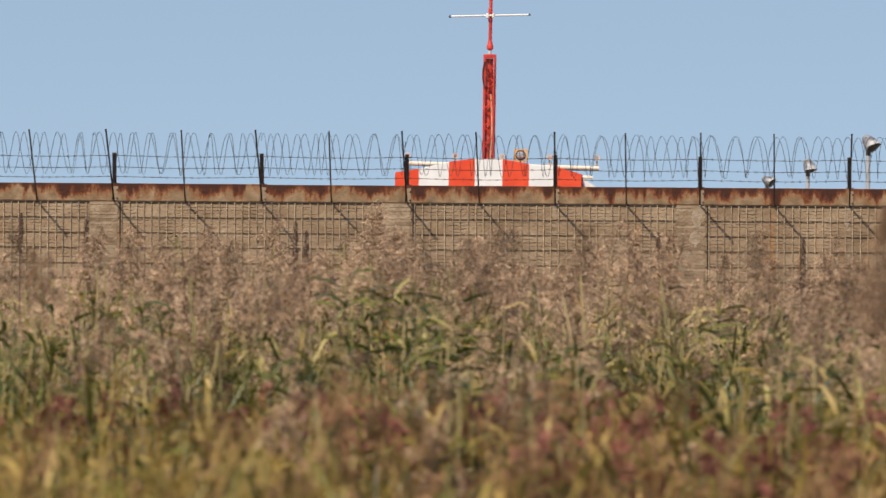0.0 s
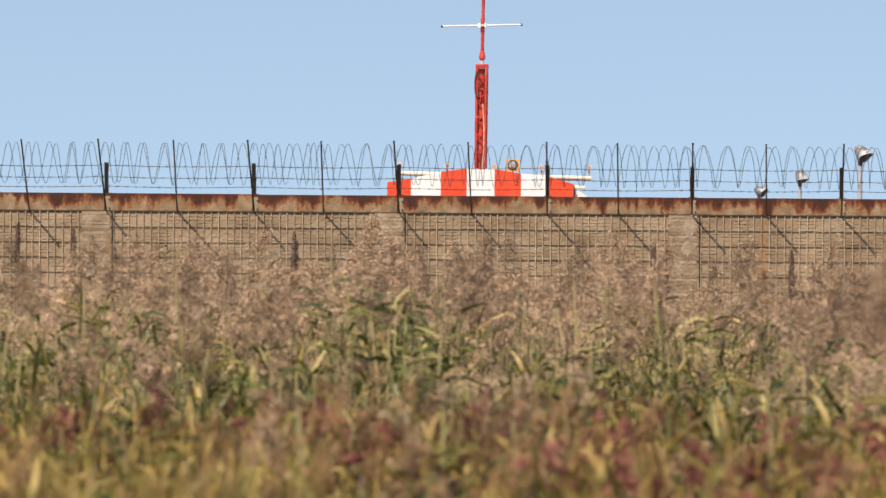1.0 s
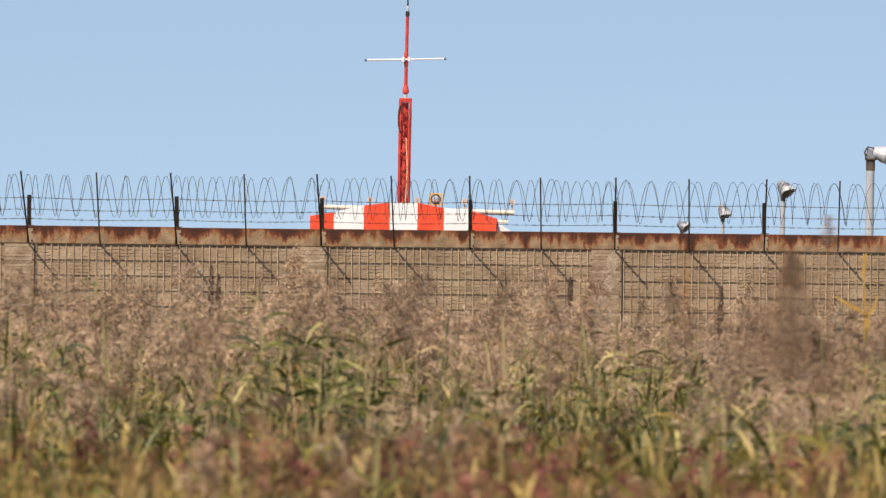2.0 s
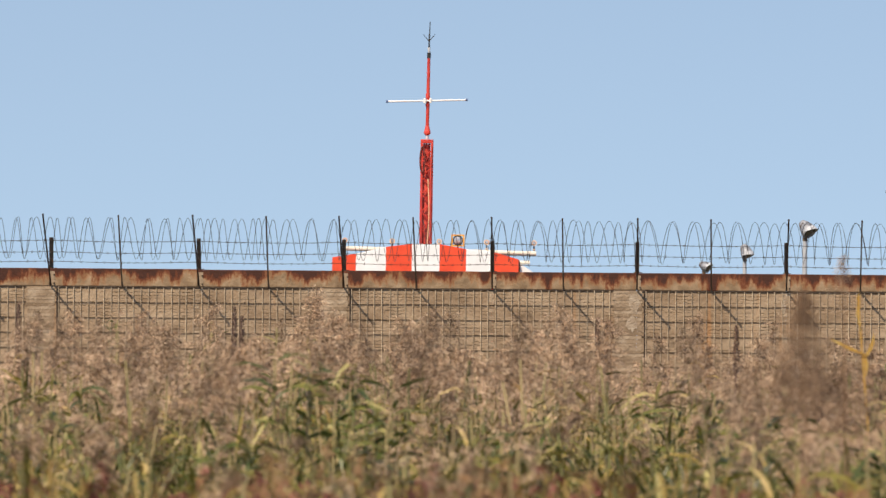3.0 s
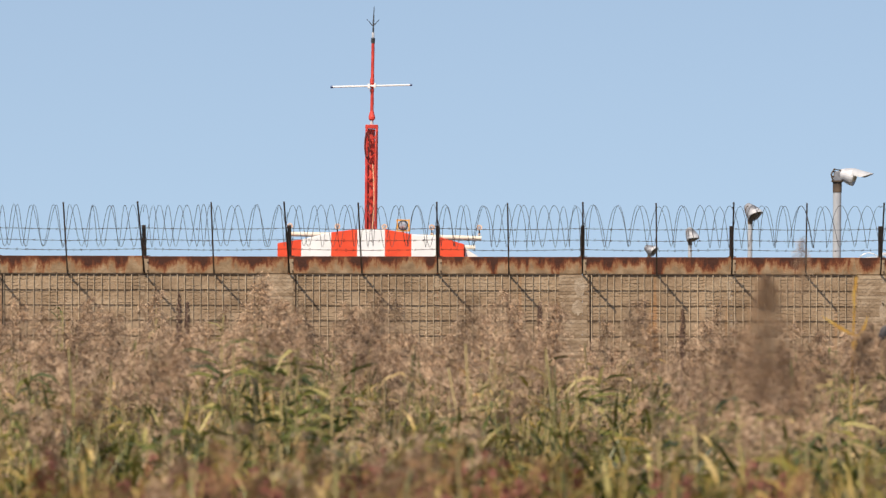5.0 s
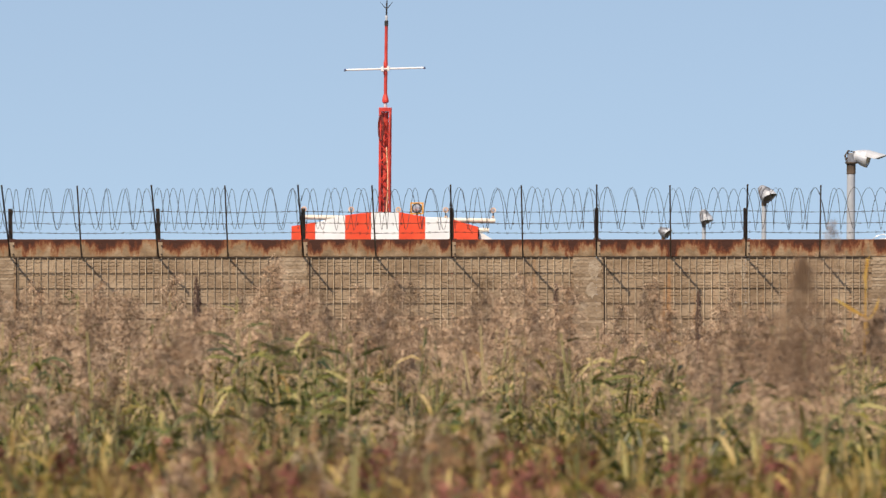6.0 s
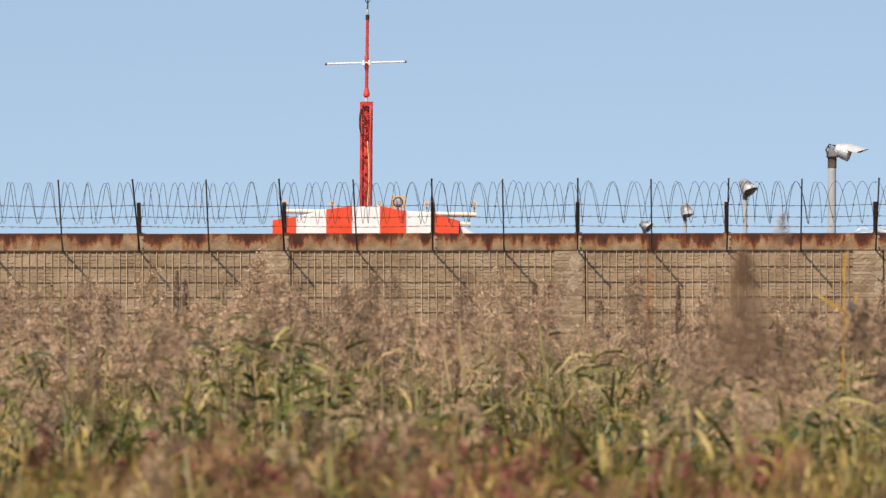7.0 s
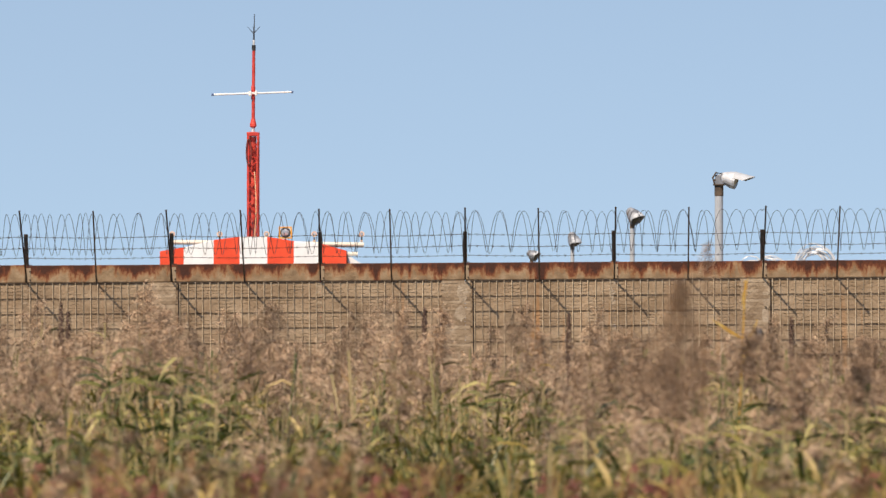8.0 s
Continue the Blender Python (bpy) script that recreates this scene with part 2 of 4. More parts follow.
WHITEWIRE = mat("bright_new_wire", [(0.3, (0.62, 0.62, 0.62)), (0.7, (0.80, 0.80, 0.80))], 12, 0.4, 0.2)
SOIL = mat("dry_soil_and_litter", [(0.3, (0.055, 0.045, 0.025)), (0.5, (0.12, 0.10, 0.05)), (0.7, (0.17, 0.14, 0.08))], 0.7, 0.95, bump=0.7, bump_scale=6, detail=9)
STEM = mat("reed_stem", [(0.2, (0.13, 0.15, 0.045)), (0.5, (0.25, 0.21, 0.09)), (0.8, (0.36, 0.27, 0.14))], 3, 0.7, island=0.8)
LEAF = mat("reed_leaf", [(0.14, (0.036, 0.048, 0.011)), (0.42, (0.138, 0.136, 0.021)), (0.66, (0.245, 0.203, 0.037)), (0.86, (0.42, 0.29, 0.08)), (0.96, (0.58, 0.45, 0.21))], 2.5, 0.5, island=0.8, vary=0.15, thin=0.35)
PLUME = mat("reed_plume", [(0.14, (0.130, 0.078, 0.047)), (0.50, (0.360, 0.234, 0.147)), (0.85, (0.69, 0.515, 0.36))], 4, 0.85, island=0.85, vary=0.22, thin=0.24)
STRAW = mat("dry_straw", [(0.15, (0.20, 0.11, 0.03)), (0.5, (0.36, 0.23, 0.07)), (0.85, (0.50, 0.38, 0.17))], 3, 0.75, island=0.8, vary=0.15, thin=0.3)
REDSEED = mat("wine_red_seed_head", [(0.2, (0.15, 0.042, 0.038)), (0.5, (0.28, 0.080, 0.068)), (0.85, (0.39, 0.19, 0.135))], 4, 0.8, island=0.7, vary=0.2, thin=0.3)
GREENLEAF = mat("fresh_reed_leaf", [(0.17, (0.026, 0.044, 0.012)), (0.5, (0.104, 0.127, 0.026)), (0.8, (0.220, 0.208, 0.047)), (0.95, (0.45, 0.39, 0.15))], 2.5, 0.45, island=0.85, vary=0.12, thin=0.3)
BROWNPLUME = mat("dark_brown_reed_plume", [(0.12, (0.105, 0.062, 0.036)), (0.48, (0.270, 0.170, 0.105)), (0.85, (0.54, 0.39, 0.265))], 4, 0.85, island=0.8, vary=0.2, thin=0.3)
GOLDGRASS = mat("yellowing_grass", [(0.12, (0.10, 0.105, 0.022)), (0.4, (0.25, 0.178, 0.040)), (0.65, (0.38, 0.265, 0.065)), (0.9, (0.54, 0.40, 0.14))], 3, 0.6, island=0.8, vary=0.15, thin=0.35)
RUSTSEED = mat("rusty_brown_seed_head", [(0.2, (0.14, 0.073, 0.033)), (0.5, (0.27, 0.150, 0.072)), (0.85, (0.41, 0.26, 0.135))], 4, 0.8, island=0.7, vary=0.2, thin=0.3)
SPIKE = mat("dark_brown_seed_spike", [(0.3, (0.10, 0.058, 0.042)), (0.7, (0.19, 0.120, 0.090))], 25, 0.9, island=0.5)
DRYHEAD = mat("dull_brown_seed_head", [(0.2, (0.14, 0.082, 0.045)), (0.5, (0.25, 0.150, 0.085)), (0.85, (0.38, 0.25, 0.15))], 4, 0.85, island=0.7, thin=0.35)
PODGREY = mat("slate_grey_husk", [(0.35, (0.035, 0.033, 0.038)), (0.65, (0.085, 0.08, 0.085))], 30, 0.8, bump=0.3)
RIPEHEAD = mat("soft_brown_seed_head", [(0.2, (0.19, 0.115, 0.068)), (0.5, (0.34, 0.215, 0.130)), (0.85, (0.52, 0.36, 0.235))], 4, 0.85, island=0.7, thin=0.4)
GOLD = mat("golden_dead_leaf", [(0.3, (0.36, 0.17, 0.03)), (0.5, (0.52, 0.30, 0.06)), (0.7, (0.60, 0.43, 0.14))], 12, 0.6, thin=0.3)


# ---- mesh helpers ----
def mesh_of(name, verts, faces, material, smooth=False):
    me = bpy.data.meshes.new(name)
    me.from_pydata(verts, [], faces)
    me.materials.append(material)
    if smooth:
        me.polygons.foreach_set("use_smooth", [True] * len(me.polygons))
    me.update()
    return me


def part(name, bm, material, parent, label=""):
    """Links a bmesh or a mesh as one object under a thing or a part."""
    if isinstance(bm, bmesh.types.BMesh):
        me = bpy.data.meshes.new(name)
        bm.to_mesh(me)
        bm.free()
        me.materials.append(material)
    else:
        me = bm
    ob = new(name, me)
    ob.parent = parent
    return tagged(ob, label) if label else ob


def thing(name, m, label, category, group="", kind=""):
    ob = new(name)
    ob.empty_display_size = 0.2
    ob.matrix_basis = m
    return tagged(ob, label, category, group, kind)


def box(bm, x0, x1, y0, y1, z0, z1, bevel=0.0):
    r = bmesh.ops.create_cube(bm, size=1.0)
    vs = r["verts"]
    for v in vs:
        v.co = Vector(((x0 + x1) / 2 + v.co.x * (x1 - x0), (y0 + y1) / 2 + v.co.y * (y1 - y0), (z0 + z1) / 2 + v.co.z * (z1 - z0)))
    if bevel:
        es = list({e for v in vs for e in v.link_edges})
        bmesh.ops.bevel(bm, geom=es, offset=bevel, segments=2, affect="EDGES", profile=0.5)
    return bm


def rod(bm, a, b, r0, r1=None, seg=8, caps=True):
    a, b = Vector(a), Vector(b)
    d = b - a
    m = Matrix.Translation((a + b) / 2) @ d.to_track_quat("Z", "Y").to_matrix().to_4x4()
    bmesh.ops.create_cone(bm, cap_ends=caps, segments=seg, radius1=r0, radius2=r0 if r1 is None else r1, depth=d.length, matrix=m)
    return bm


def lathe(bm, profile, m=Matrix(), seg=16):
    """Turns a profile of (radius, height) about the local z."""
    rings = []
    for r, z in profile:
        rings.append([bm.verts.new(m @ Vector((r * math.cos(2 * math.pi * i / seg), r * math.sin(2 * math.pi * i / seg), z))) for i in range(seg)])
    for p, q in zip(rings, rings[1:]):
        for i in range(seg):
            bm.faces.new((p[i], p[(i + 1) % seg], q[(i + 1) % seg], q[i]))
    bm.faces.new(rings[-1])
    bm.faces.new(rings[0][::-1])
    return bm


def tube(points, r, seg=5):
    """Verts and faces of a round wire through points."""
    vs, fs = [], []
    k = len(points)
    for i, p in enumerate(points):
        t = (points[min(i + 1, k - 1)] - points[max(i - 1, 0)]).normalized()
        a = t.orthogonal().normalized() if abs(t.x) > 0.99 else t.cross(Vector((1, 0, 0))).normalized()
        b = t.cross(a)
        for j in range(seg):
            g = 2 * math.pi * j / seg
            vs.append(p + r * (math.cos(g) * a + math.sin(g) * b))
    for i in range(k - 1):
        for j in range(seg):
            fs.append((i * seg + j, i * seg + (j + 1) % seg, (i + 1) * seg + (j + 1) % seg, (i + 1) * seg + j))
    return vs, fs


# ---- ground ----
def ground():
    n, vs, fs = 60, [], []
    ticks = [math.copysign(abs(u) ** 3 * 3000, u) for u in np.linspace(-1, 1, n + 1)]
    for y in ticks:
        for x in ticks:
            near = max(abs(x), abs(y)) < 90
            vs.append((x, y + 60, 0.05 * noise.noise((x * 0.08, y * 0.08, 0)) if near else 0.0))
    for j in range(n):
        for i in range(n):
            a = j * (n + 1) + i
            fs.append((a, a + 1, a + n + 2, a + n + 1))
    tagged(new("ground", mesh_of("ground", vs, fs, SOIL)), "dry earth with plant litter, reaching to the horizon", "ground", kind="structure")


# ---- perimeter wall ----
WALL_Y, TOP, RISE = 95.7, 2.781, 0.0067
POSTS = [-14.42, -12.30, -10.15, -8.016, -5.912, -3.856, -1.736, 0.312, 2.424, 4.528, 6.64, 8.74, 10.85]
WALL = Matrix.Translation((0, WALL_Y, TOP)) @ Matrix.Rotation(-RISE, 4, "Y")
FOOT = -TOP - 0.25
PIERS, PIER = (1, 3, 5, 7, 9, 11), 0.33


def on_wall(x, y=0.0, z=0.0):
    return WALL @ Matrix.Translation((x, y, z))


def perimeter_wall():
    wall = thing("wall_perimeter", WALL, "weathered concrete boundary wall with rust-streaked coping", "wall", kind="structure")
    ends = [-60, -50, -40, -30, -22, *POSTS, 13, 22, 30, 40]
    rng = random.Random(4)
    for a, b in zip(ends, ends[1:]):
        part("wall_panel", box(bmesh.new(), a + 0.004, b - 0.004, 0.0, 0.20, FOOT, -0.245), CONCRETE, wall)
        dz = rng.uniform(-0.006, 0.006)
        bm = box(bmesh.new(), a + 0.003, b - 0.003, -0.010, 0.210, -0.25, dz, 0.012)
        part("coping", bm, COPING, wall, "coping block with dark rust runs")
    for i, x in enumerate(POSTS):
        bm = bmesh.new()
        wide = i in PIERS
        z = -0.256
        while z > FOOT + 0.06:
            h = rng.uniform(0.036, 0.058)
            x0, x1 = (x - PIER + rng.uniform(-0.02, 0.02), x + 0.07 + rng.uniform(-0.012, 0.012)) if wide else (x - 0.05 + rng.uniform(-0.01, 0.01), x + 0.025 + rng.uniform(-0.01, 0.01))
            box(bm, x0, x1, -(rng.uniform(0.005, 0.012) if wide else rng.uniform(0.003, 0.006)), 0.0, z - h, z - rng.uniform(0.002, 0.006))
            z -= h
        part("pilaster", bm, MORTAR, wall, "rough pale masonry strip below a post")
    for x, z, w, h in ((0.27, -0.42, 0.09, 0.17), (0.24, -0.72, 0.10, 0.12), (4.58, -0.48, 0.075, 0.24), (4.56, -0.80, 0.06, 0.16), (2.38, -0.45, 0.04, 0.14)):
        n = 22
        rim = [(x + w * (0.8 + 0.35 * noise.noise((x * 9, k * 0.8, z))) * math.cos(2 * math.pi * k / n), z + h * (0.85 + 0.4 * noise.noise((z * 7, k * 0.8, x))) * math.sin(2 * math.pi * k / n)) for k in range(n)]
        vs = [(p, -0.010, q) for p, q in rim] + [(p, 0.0, q) for p, q in rim]
        fs = [tuple(range(n))] + [(k, k + n, (k + 1) % n + n, (k + 1) % n) for k in range(n)]
        part("lime_patch", mesh_of("lime_patch", vs, fs, LIME), LIME, wall, "whitish lime bloom on the concrete")


def mesh_fence():
    """Welded wire panels that hang before the wall, one between each two posts."""
    rng = random.Random(8)
    me = None
    for k, (a, b) in enumerate(zip(POSTS, POSTS[1:])):
        a, b = a + (0.075 if k in PIERS else 0.0), b - (PIER if k + 1 in PIERS else 0.0)
        t = thing("wire_mesh_panel", on_wall((a + b) / 2, -0.026, -0.262), "rusty welded wire mesh panel hung before concrete wall", "fence", "mesh panels on the wall")
        w = (b - a) / 2
        part("top_wire", rod(bmesh.new(), (-w, 0.016, 0.002), (w, 0.016, 0.002), 0.007, seg=6), DARKWIRE, t, "dark rusted top wire")
        low = -2.2
        n = round(2 * w / 0.105)
        for i in range(n):
            x = -w + (i + 0.5) * 2 * w / n + rng.uniform(-0.008, 0.008)
            if me is None:
                bm = rod(bmesh.new(), (0, 0, 0), (0, 0, low), 0.0062, seg=6)
                me = bpy.data.meshes.new("upright_wire")
                bm.to_mesh(me)
                bm.free()
                me.materials.append(ZINC)
            ob = part("upright_wire", me, ZINC, t)
            ob.location = (x, 0.006, rng.uniform(-0.004, 0.004))
            ob.rotation_euler = (0, rng.uniform(-0.007, 0.007), 0)
        for j in range(1, 10):
            pts = [Vector((-w + 2 * w * u / 24, 0.0162, -0.215 * j + 0.010 * noise.noise((u * 0.5, j, k)))) for u in range(25)]
            part("cross_wire", mesh_of("cross_wire", *tube(pts, 0.0044), DARKWIRE), DARKWIRE, t)
        if k in (3, 5, 7, 9):
            part("end_upright", rod(bmesh.new(), (-w + 0.03, 0.004, 0.0), (-w + 0.045, 0.004, low), 0.0085, seg=6), DARKWIRE, t, "dark upright at the panel's end")


STRAND_Y = 0.065  # the strands run over the wall's top, before the upright posts


def fence_arms():
    rng = random.Random(12)
    mids = [(a + b) / 2 - 0.012 + rng.uniform(-0.012, 0.012) for a, b in zip(POSTS, POSTS[1:])]
    for i, x in enumerate(POSTS):
        t = thing("fence_post", on_wall(x + (0.02 if i < 6 else 0.0), -0.011, -0.24), "rusted angle-iron post with a leaning rod on the wall top", "fence post", "posts on the wall")
        bm = bmesh.new()
        ex, lean, ring = 0.029, -(0.02 if i < 6 else 0.0) + rng.uniform(-0.008, 0.008), []
        for z in (0.235, 0.68):
            ring.append([bm.verts.new((lean * z + px, py + 0.10, z)) for px, py in ((-ex, -0.012), (ex, -0.012), (ex, -0.003), (-ex + 0.009, -0.003), (-ex + 0.009, 0.018), (-ex, 0.018))])
        for j in range(6):
            bm.faces.new((ring[0][j], ring[0][(j + 1) % 6], ring[1][(j + 1) % 6], ring[1][j]))
        bm.faces.new(ring[1])
        bm.faces.new(ring[0][::-1])
        part("angle_iron", bm, RUSTIRON, t)
        part("extension_rod", rod(bmesh.new(), (0.0, -0.012, 0.0), (-0.040 if i < 6 else 0.002, -1.0, 0.985), 0.0125, seg=6), DARKWIRE, t, "thin dark rod tied to the post")
        part("foot_plate", box(bmesh.new(), -0.045, 0.065, 0.06, 0.16, 0.240, 0.250, 0.002), RUSTIRON, t, "flat foot plate on the coping")
        part("clip", box(bmesh.new(), -0.012 - (0.04 if i < 6 else 0.0), 0.014 - (0.04 if i < 6 else 0.0), -1.015, -0.985, 0.965, 0.995, 0.004), DARKWIRE, t)
        part("bracket", box(bmesh.new(), -0.012, 0.055, -0.006, 0.0, 0.0, 0.20, 0.002), MORTAR, t, "pale fixing plate on the coping")
        part("bolt", rod(bmesh.new(), (0.045, -0.016, 0.15), (0.045, -0.006, 0.15), 0.012, seg=6), DARKWIRE, t)
        part("bolt", rod(bmesh.new(), (0.045, -0.016, 0.03), (0.045, -0.006, 0.03), 0.012, seg=6), DARKWIRE, t)
    for x in mids:
        t = thing("fence_rod", on_wall(x, -0.011, -0.24), "thin steel rod leaning out over the wall top", "fence rod", "rods on the wall")
        q = rng.uniform(-0.03, 0.01)
        part("shaft", rod(bmesh.new(), (0, -0.01, 0), (q, -0.98, 0.97), 0.0120, seg=6), ROD, t)
        part("clip", box(bmesh.new(), q - 0.011, q + 0.011, -0.995, -0.965, 0.955, 0.985, 0.003), DARKWIRE, t)
        part("foot_plate", box(bmesh.new(), -0.013, 0.013, -0.008, 0.0, -0.02, 0.05, 0.002), ROD, t)


def wires():
    rng = random.Random(21)
    for z in (0.400, 0.238, 0.104):
        t = thing("barbed_wire", on_wall(0, STRAND_Y, z), "thin taut rusty barbed wire strung between posts", "barbed wire", "barbed strands over the wall")
        for a, b in zip(POSTS, POSTS[1:]):
            vs, fs = tube([Vector((a + (b - a) * u / 10, 0, -0.018 * math.sin(math.pi * u / 10) + 0.004 * noise.noise((a + u, z * 9, 0)))) for u in range(11)], 0.0034)
            part("strand", mesh_of("strand", vs, fs, DARKWIRE), DARKWIRE, t)
            bm = bmesh.new()
            x = a + 0.06
            while x < b:
                dz = -0.018 * math.sin(math.pi * (x - a) / (b - a))
                for s in (-1, 1):
                    g = rng.uniform(0.4, 1.2) * s
                    rod(bm, (x - 0.022 * math.cos(g), -0.004, dz - 0.022 * math.sin(g)), (x + 0.022 * math.cos(g), 0.004, dz + 0.022 * math.sin(g)), 0.0024, seg=3)
                x += rng.uniform(0.10, 0.14)
            tagged(part("barb_row", bm, DARKWIRE, t, "short twisted barbs"), kind="stuff")
    # concertina coil, one length from post to post
    for k, (a, b) in enumerate(zip(POSTS, POSTS[1:])):
        c = thing("razor_coil", on_wall((a + b) / 2, STRAND_Y - 0.02, 0.430), "loose grey razor wire coil stretched over the wall", "razor wire", "coil lengths over the wall")
        w = (b - a) / 2
        for strand in range(2):
            pts = []
            loops = 8 if a < 0.3 else 7
            g0 = 2.6 * k + 2.9 * strand
            warp = [0.0]
            for i in range(loops):
                warp.append(warp[-1] + rng.uniform(0.6, 1.5))
            for i in range(loops * 22 + 1):
                u = i / 22
                g = g0 + 2 * math.pi * u
                x = -w + 2 * w * np.interp(u, range(loops + 1), warp) / warp[-1]
                r = 0.295 + 0.03 * noise.noise((k * 3 + u * 0.7, strand, 0))
                pts.append(Vector((x - 0.022 * (1 + 0.5 * noise.noise((u * 0.9, k, strand + 3))) * math.cos(g), 0.26 * math.cos(g), r * math.sin(g) + 0.015 * noise.noise((k, u * 0.4, 5 + strand)))))
            part("coil_wire", mesh_of("coil_wire", *tube(pts, 0.0036, 4), RAZOR), RAZOR, c)
            vs, fs = [], []
            for i in range(3, len(pts) - 3, 5):
                p = pts[i]
                d = (pts[i + 1] - pts[i - 1]).normalized()
                q = d.cross(Vector((0, 1, 0))).normalized()
                o = len(vs)
                vs += [p - 0.011 * d + 0.007 * q, p + 0.011 * d + 0.007 * q, p + 0.011 * d - 0.007 * q, p - 0.011 * d - 0.007 * q, p + Vector((0, 0.003, 0)), p - Vector((0, 0.003, 0))]
                fs += [(o, o + 4, o + 3, o + 5), (o + 1, o + 4, o + 2, o + 5)]
            tagged(part("blade_row", mesh_of("blade_row", vs, fs, RAZOR), RAZOR, c, "small stamped razor blades"), kind="stuff")


ground()
perimeter_wall()
mesh_fence()
fence_arms()
wires()


# ---- airfield behind the wall ----
K = 784 / math.tan(radians(3.75))


def at(px, py, d):
    """The place d metres off that lies px to the right of and py above the level line ahead, in parts of the lens's scale K."""
    return px / K * d, d, EYE[2] + py / K * d


def shelter():
    d = 150.0
    s = d / K
    t = thing("striped_shelter", Matrix.Translation((0, d, 0)), "low red and white striped equipment shelter with a shallow arched roof", "shelter")
    cuts = [-501, -459, -406, -360, -311, -264, -217, -171]
    prof = {-501: 155, -459: 162, -406: 175, -360: 181, -311: 181, -264: 173, -217: 169, -171: 156}
    for i, (a, b) in enumerate(zip(cuts, cuts[1:])):
        bm = bmesh.new()
        x0, x1 = a * s, b * s
        z0, z1 = EYE[2] + prof[a] * s, EYE[2] + prof[b] * s
        v = [bm.verts.new(c) for c in ((x0, 0, 0), (x1, 0, 0), (x1, 0, z1), (x0, 0, z0), (x0, 2.4, 0), (x1, 2.4, 0), (x1, 2.4, z1), (x0, 2.4, z0))]
        for f in ((0, 1, 2, 3), (5, 4, 7, 6), (3, 2, 6, 7), (1, 0, 4, 5), (0, 3, 7, 4), (1, 5, 6, 2)):
            bm.faces.new([v[j] for j in f])
        bmesh.ops.bevel(bm, geom=[e for e in bm.edges if all(abs(p.co.z) > 0.1 for p in e.verts) and abs(e.verts[0].co.y - e.verts[1].co.y) < 0.1], offset=0.02, segments=2, affect="EDGES")
        red = i % 2 == 0
        part("red_panel" if red else "white_panel", bm, SIGNAL_RED if red else SIGNAL_WHITE, t, "signal red painted panel" if red else "white painted panel")
    bm = bmesh.new()
    x0 = -169 * s
    zt, zm = EYE[2] + 149 * s, EYE[2] + 134 * s
    rim = ((x0, 0), (x0 + 0.30, 0), (x0 + 0.30, zm), (x0 + 0.12, zm + 0.11), (x0, zt))
    fr, bk = [[bm.verts.new((x, y, z)) for x, z in rim] for y in (0.3, 2.0)]
    bm.faces.new(fr)
    bm.faces.new(bk[::-1])
    for i in range(5):
        bm.faces.new((fr[(i + 1) % 5], fr[i], bk[i], bk[(i + 1) % 5]))
    part("side_wing", bm, SIGNAL_WHITE, t, "white sloping side wing")
    part("pipe_stub", rod(bmesh.new(), (-170 * s, 1.0, EYE[2] + 151.5 * s), (-152 * s, 1.0, EYE[2] + 151.5 * s), 0.045, seg=10), CREAM, t, "short cream pipe end")


